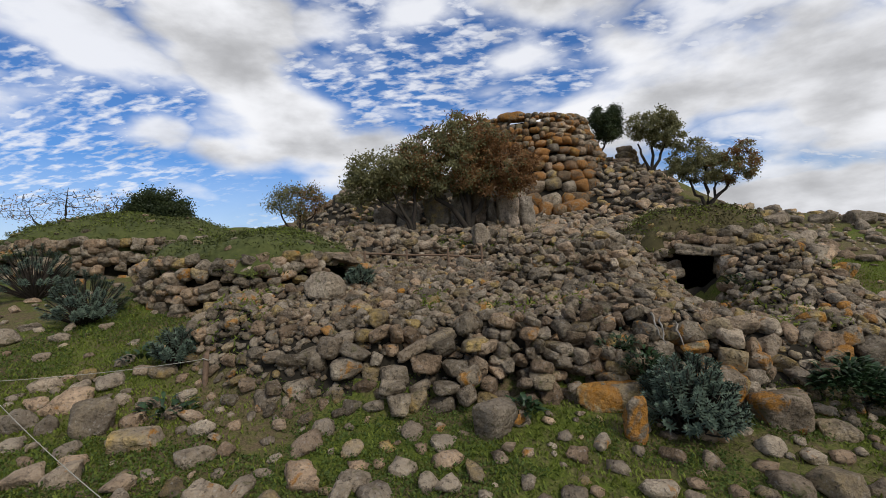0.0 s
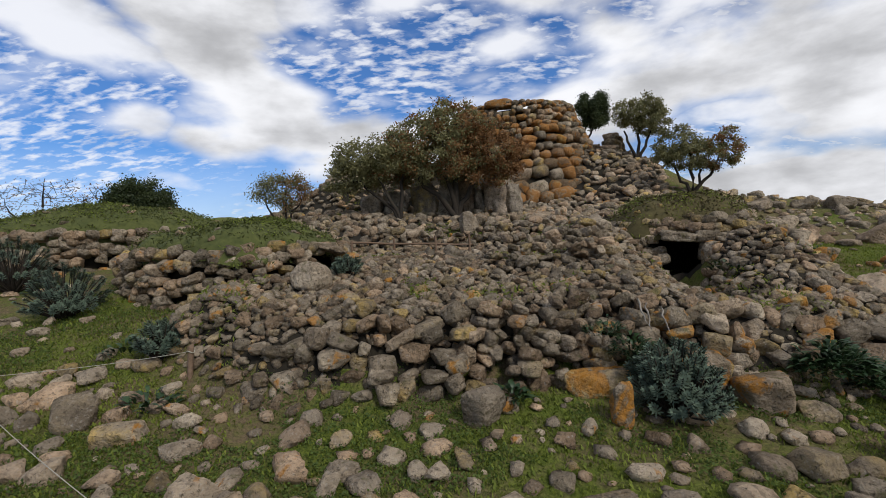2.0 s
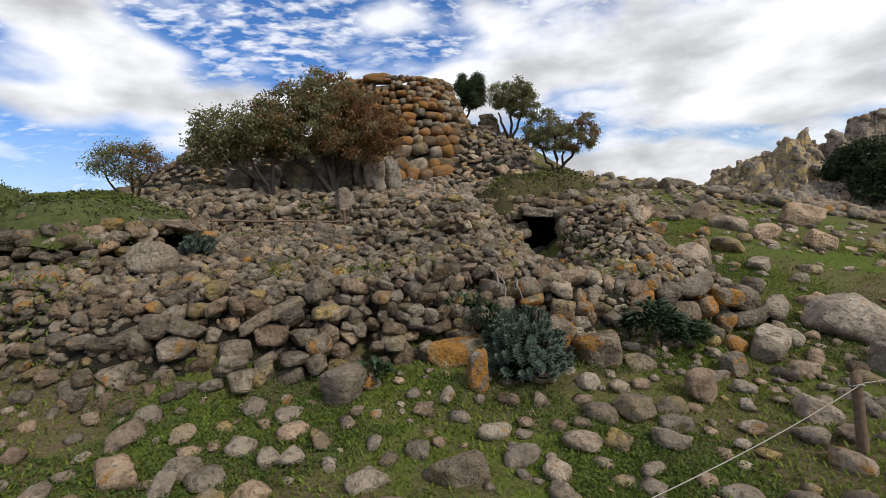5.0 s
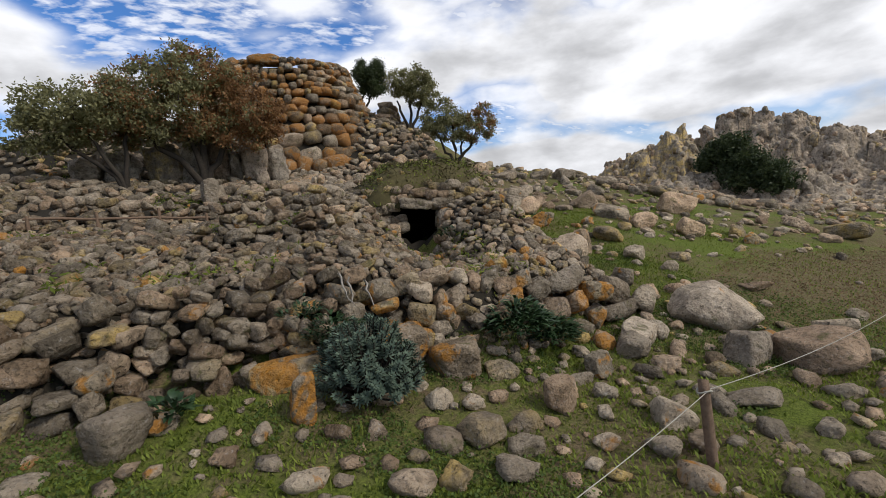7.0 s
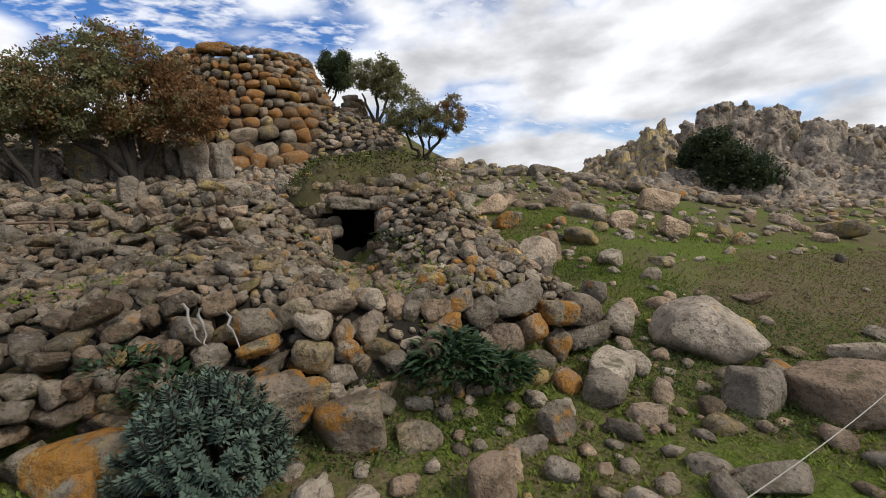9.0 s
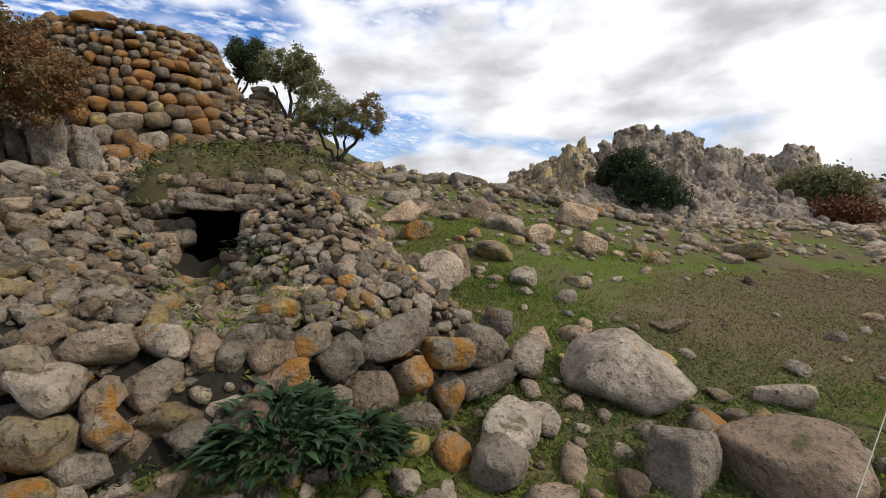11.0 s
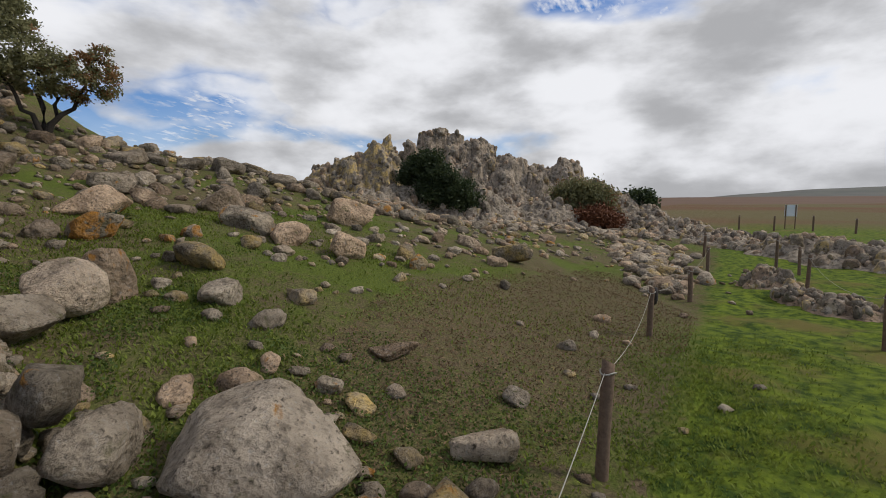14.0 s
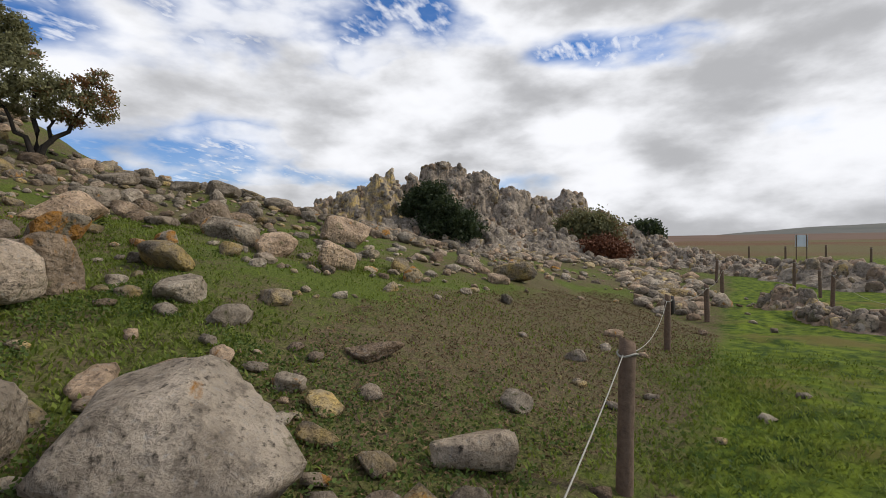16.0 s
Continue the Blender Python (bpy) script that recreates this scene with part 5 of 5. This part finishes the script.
def rope(a, b, sag, r=0.003, label="pale sagging rope strung between fence posts"):
    pts = []
    for k in range(19):
        f = k / 18
        p = Vector(a).lerp(Vector(b), f)
        pts.append(p - Vector((0, 0, sag * 4 * f * (1 - f))))
    tagged(new("rope", joined("rope", [tube(pts, [r] * 19, 6)], ROPE)), label, "rope", "fence ropes")


P = [post(*q) for q in (
    (-4.3, 4.25, 0.5, (0, 3), 0.04, 1), (-0.3, 1.4, 0.6, (2, 0), 0.04, 2), (3.86, 2.35, 0.57, (-3, -4), 0.034, 3), (8.1, 2.73, 0.8, (2, 2), 0.042, 4),
    (12.3, 3.02, 0.75, (0, -1), 0.042, 5), (16.3, 2.76, 0.75, (3, 2), 0.05, 6), (20.6, 2.6, 0.85, (0, 2), 0.05, 7))]
Q = [post(*q) for q in ((13.58, 0.18, 0.8, (0, 3), 0.038, 8), (18.6, 0.5, 0.9, (0, -2), 0.042, 9), (23.0, 0.8, 0.95, (0, 0), 0.045, 10), (21.6, 0.35, 0.8, (2, 4), 0.04, 11), (25.0, 2.9, 0.9, (0, -3), 0.05, 12))]
for k in range(len(P) - 1):
    rope(P[k], P[k + 1], 0.1 if k != 3 else 0.16)
rope(P[0], post(-2.62, 4.98, 0.35, (0, 4), 0.03, 13), 0.03, 0.003)
rope(Q[0], Q[1], 0.25)
rope(Q[1], Q[2], 0.2)
dark = tagged(new("post_box", rock_mesh("post_box", 71, 2, WOOD_DARK, 1.0, (0.1, 0.1, 0.26), 0.0, 2)), "small dark box fixed to a fence post", "box")
dark.matrix_basis = pose(12.3 + 0.11, 2.98, ground_z(12.3, 3.0) + 0.6)
for i in range(9):
    x, y = 44.0 - 0.6 * i, 1.6 - 2.0 * i
    post(x, y, 1.0, (0, 0), 0.06, 30 + i, "far wooden fence post at the field's edge")

# ---- railing in the rubble ----


def railing():
    ob = tagged(new("wooden_railing"), "low weathered wooden railing across the rubble", "railing")
    a, b = Vector((-1.9, 10.9, 0)), Vector((1.0, 11.1, 0))
    za, zb = 2.05, 1.84
    for dz in (0.0, -0.3):
        pts = [Vector((a.x, a.y, za + dz)).lerp(Vector((b.x, b.y, zb + dz)), k / 6) + Vector((0, 0, 0.012 * math.sin(k * 2.1))) for k in range(7)]
        part("rail", joined("rail", [tube(pts, [0.024] * 7, 7)], WOOD), ob)
    for f in (0.02, 0.36, 0.7, 0.98):
        p = a.lerp(b, f)
        g = ground_z(p.x, p.y)
        part("post", joined("post", [tube([Vector((p.x, p.y, g - 0.15)), Vector((p.x, p.y, (g + za) / 2)), Vector((p.x, p.y, za + 0.05))], [0.032, 0.03, 0.028], 8)], WOOD), ob)


railing()

# ---- sign on the plain ----


def sign():
    x, y = 45.2, -1.4
    ob = tagged(new("information_sign"), "white information panel on two posts beyond the pasture", "sign")
    ob.matrix_basis = pose(x, y, ground_z(x, y), 0, 0, 88)
    bm = bmesh.new()
    bmesh.ops.create_cube(bm, size=1, matrix=Matrix.Translation((0, 0, 1.3)) @ Matrix.Diagonal((0.7, 0.04, 0.8, 1)))
    bmesh.ops.bevel(bm, geom=bm.edges[:], offset=0.012, segments=2)
    me = bpy.data.meshes.new("panel")
    bm.to_mesh(me)
    bm.free()
    me.materials.append(SIGN)
    part("panel", me, ob)
    for s in (-1, 1):
        part("post", joined("post", [tube([Vector((s * 0.28, 0.06, -0.2)), Vector((s * 0.28, 0.06, 1.0)), Vector((s * 0.28, 0.06, 1.7))], [0.035] * 3, 8)], WOOD), ob)


sign()

# ---- distant land ----


def hill(name, label, x, y, w, d, h, seed, mat):
    xs, ys = np.linspace(-w, w, 60), np.linspace(-d, d, 24)

    def z(a, b):
        e = np.clip(1 - (a / w) ** 2 - (b / d) ** 2, 0, 1)
        return h * e * (1 + 0.5 * fbm(a / w * 3 + seed, b / d * 2, seed)) - 1.6
    ob = new(name, grid_mesh(name, xs, ys, z, mat))
    ob.matrix_basis = Matrix.Translation((x, y, 0))
    tagged(ob, label, "hill", kind="structure")


hill("backdrop_hill", "low far ridge beyond the plain", 900, -230, 260, 300, 15, 1, HILL)
hill("backdrop_heath", "russet heath rising beyond the pasture", 330, 60, 190, 170, 2.4, 2, HILL_RUST)
hill("backdrop_heath_far", "brown hill land on the horizon", 620, 60, 240, 420, 3.0, 3, HILL_RUST)

# ---- grass ----


def grass():
    rs = np.random.RandomState(5)
    n = 330000
    u = rs.random_sample(n)
    x = rs.uniform(-6, 15, n)
    y = 0.3 + 10.5 * u ** 1.6
    keep = (heap(x, y) < 0.35) & (np.hypot(x - 4.75, y - 9.0) > 1.6) & (rs.random_sample(n) < np.clip(0.45 + 1.4 * fbm(x * 0.8, y * 0.8, 17, 3), 0.12, 1)) & (rs.random_sample(n) < 1 - 0.7 * smooth(1.4, 0.5, ((x - 12) / 5.5) ** 2 + ((y - 4.2) / 1.6) ** 2))
    keep &= rs.random_sample(n) < smooth(15, 9, x) * smooth(-6, -4.5, x) * np.where(x > 6, smooth(0.3, 2.2, y), smooth(0.3, 1.5, y))
    x, y = x[keep], y[keep]
    z = height(x, y)
    n = len(x)
    a, h = rs.uniform(0, 6.28, n), rs.uniform(0.02, 0.055, n)
    w, bend = rs.uniform(0.004, 0.013, n), rs.uniform(0.2, 1.1, n) * h
    ca, sa = np.cos(a), np.sin(a)
    p = np.stack([x, y, z - 0.004], 1)
    side = np.stack([-sa * w, ca * w, 0 * w], 1)
    mid = p + np.stack([ca * bend * 0.4, sa * bend * 0.4, h * 0.6], 1)
    top = p + np.stack([ca * bend, sa * bend, h], 1)
    v = np.stack([p - side * 0.6, mid - side, top, mid + side], 1).reshape(-1, 3)
    me = joined("grass", [(v, np.arange(len(v)).reshape(-1, 4))], GRASS)
    tagged(new("grass", me), "short green grass and clover covering the slope", "grass", kind="stuff")


grass()


def clover():
    """Broad small leaves of clover and rosettes low in the turf."""
    rs = np.random.RandomState(25)
    n = 230000
    x, y = rs.uniform(-5.5, 10, n), 1.6 + 6.5 * rs.random_sample(n) ** 1.3
    keep = (heap(x, y) < 0.4) & (fbm(x * 1.1, y * 1.1, 51, 3) > 0.04) & (rs.random_sample(n) < smooth(10, 6, x))
    x, y = x[keep], y[keep]
    c = np.stack([x, y, height(x, y) + rs.uniform(0.004, 0.05, len(x))], 1)
    me = joined("clover", [leaf_quads(c, 0.013, rs, 0.7)], CLOVER)
    tagged(new("clover", me), "low clover and leafy weeds in the turf", "clover", kind="stuff")


clover()


def weeds():
    rs = np.random.RandomState(12)
    n = 90000
    x, y = rs.uniform(-5, 8.5, n), rs.uniform(4.6, 18, n)
    keep = (heap(x, y) > 0.3) & (fbm(x * 0.7, y * 0.7, 33, 3) + 0.7 * np.exp(-((x - 4.0) ** 2 / 0.3 + (y - 6.8) ** 2 / 0.7)) > 0.17)
    x, y = x[keep], y[keep]
    c = np.stack([x, y, height(x, y) + rs.uniform(0.0, 0.1, len(x))], 1)
    me = joined("weeds", [leaf_quads(c, 0.035, rs, 0.3)], GRASS)
    tagged(new("weeds", me), "patches of grass and weeds between the rubble stones", "grass", kind="stuff")


weeds()


def dry_grass():
    rs = np.random.RandomState(15)
    n = 34000
    x, y = rs.uniform(6.5, 18, n), rs.uniform(2.5, 6.4, n)
    keep = ((x - 12) / 5.6) ** 2 + ((y - 4.2) / 1.6) ** 2 < 1.0 + 0.8 * fbm(x, y, 41, 3)
    x, y = x[keep], y[keep]
    c = np.stack([x, y, height(x, y) + rs.uniform(0.0, 0.022, len(x))], 1)
    me = joined("dry_grass", [leaf_quads(c, 0.02, rs, 0.3)], DRY)
    tagged(new("dry_grass", me), "trodden brown dry grass along the rope fence", "grass", kind="stuff")


dry_grass()


def scree():
    """Broken stone below the crag and along the old field edge."""
    rng, bits = random.Random(77), []
    for _ in range(1500):
        if rng.random() < 0.7:
            f = rng.random()
            x, y = 23.0 + 10.5 * f, 19.5 - 12.0 * f
            d = abs(rng.gauss(0, 2.2))
            x, y = x - 0.75 * d + rng.gauss(0, 0.5), y - 0.6 * d + rng.gauss(0, 0.5)
        else:
            f = rng.random()
            x, y = 17.0 + 10.0 * f + rng.gauss(0, 0.3), 3.4 + 2.2 * f + rng.gauss(0, 0.35 + 0.5 * f)
        size = rng.choice((0.15, 0.22, 0.32, 0.5)) * rng.uniform(0.8, 1.3)
        m = np.array(stone_matrix(Vector((x, y, ground_z(x, y) + size * 0.12)), Vector((0, 0, 1)), size, rng))
        v, t = CACHE[rng.choice(STONES_P)]
        bits.append((v @ m[:3, :3].T + m[:3, 3], t))
    tagged(new("scree", joined("scree", bits, ROCK_PALE)), "broken pale stones lying below the crag", "scree", kind="stuff")


scree()
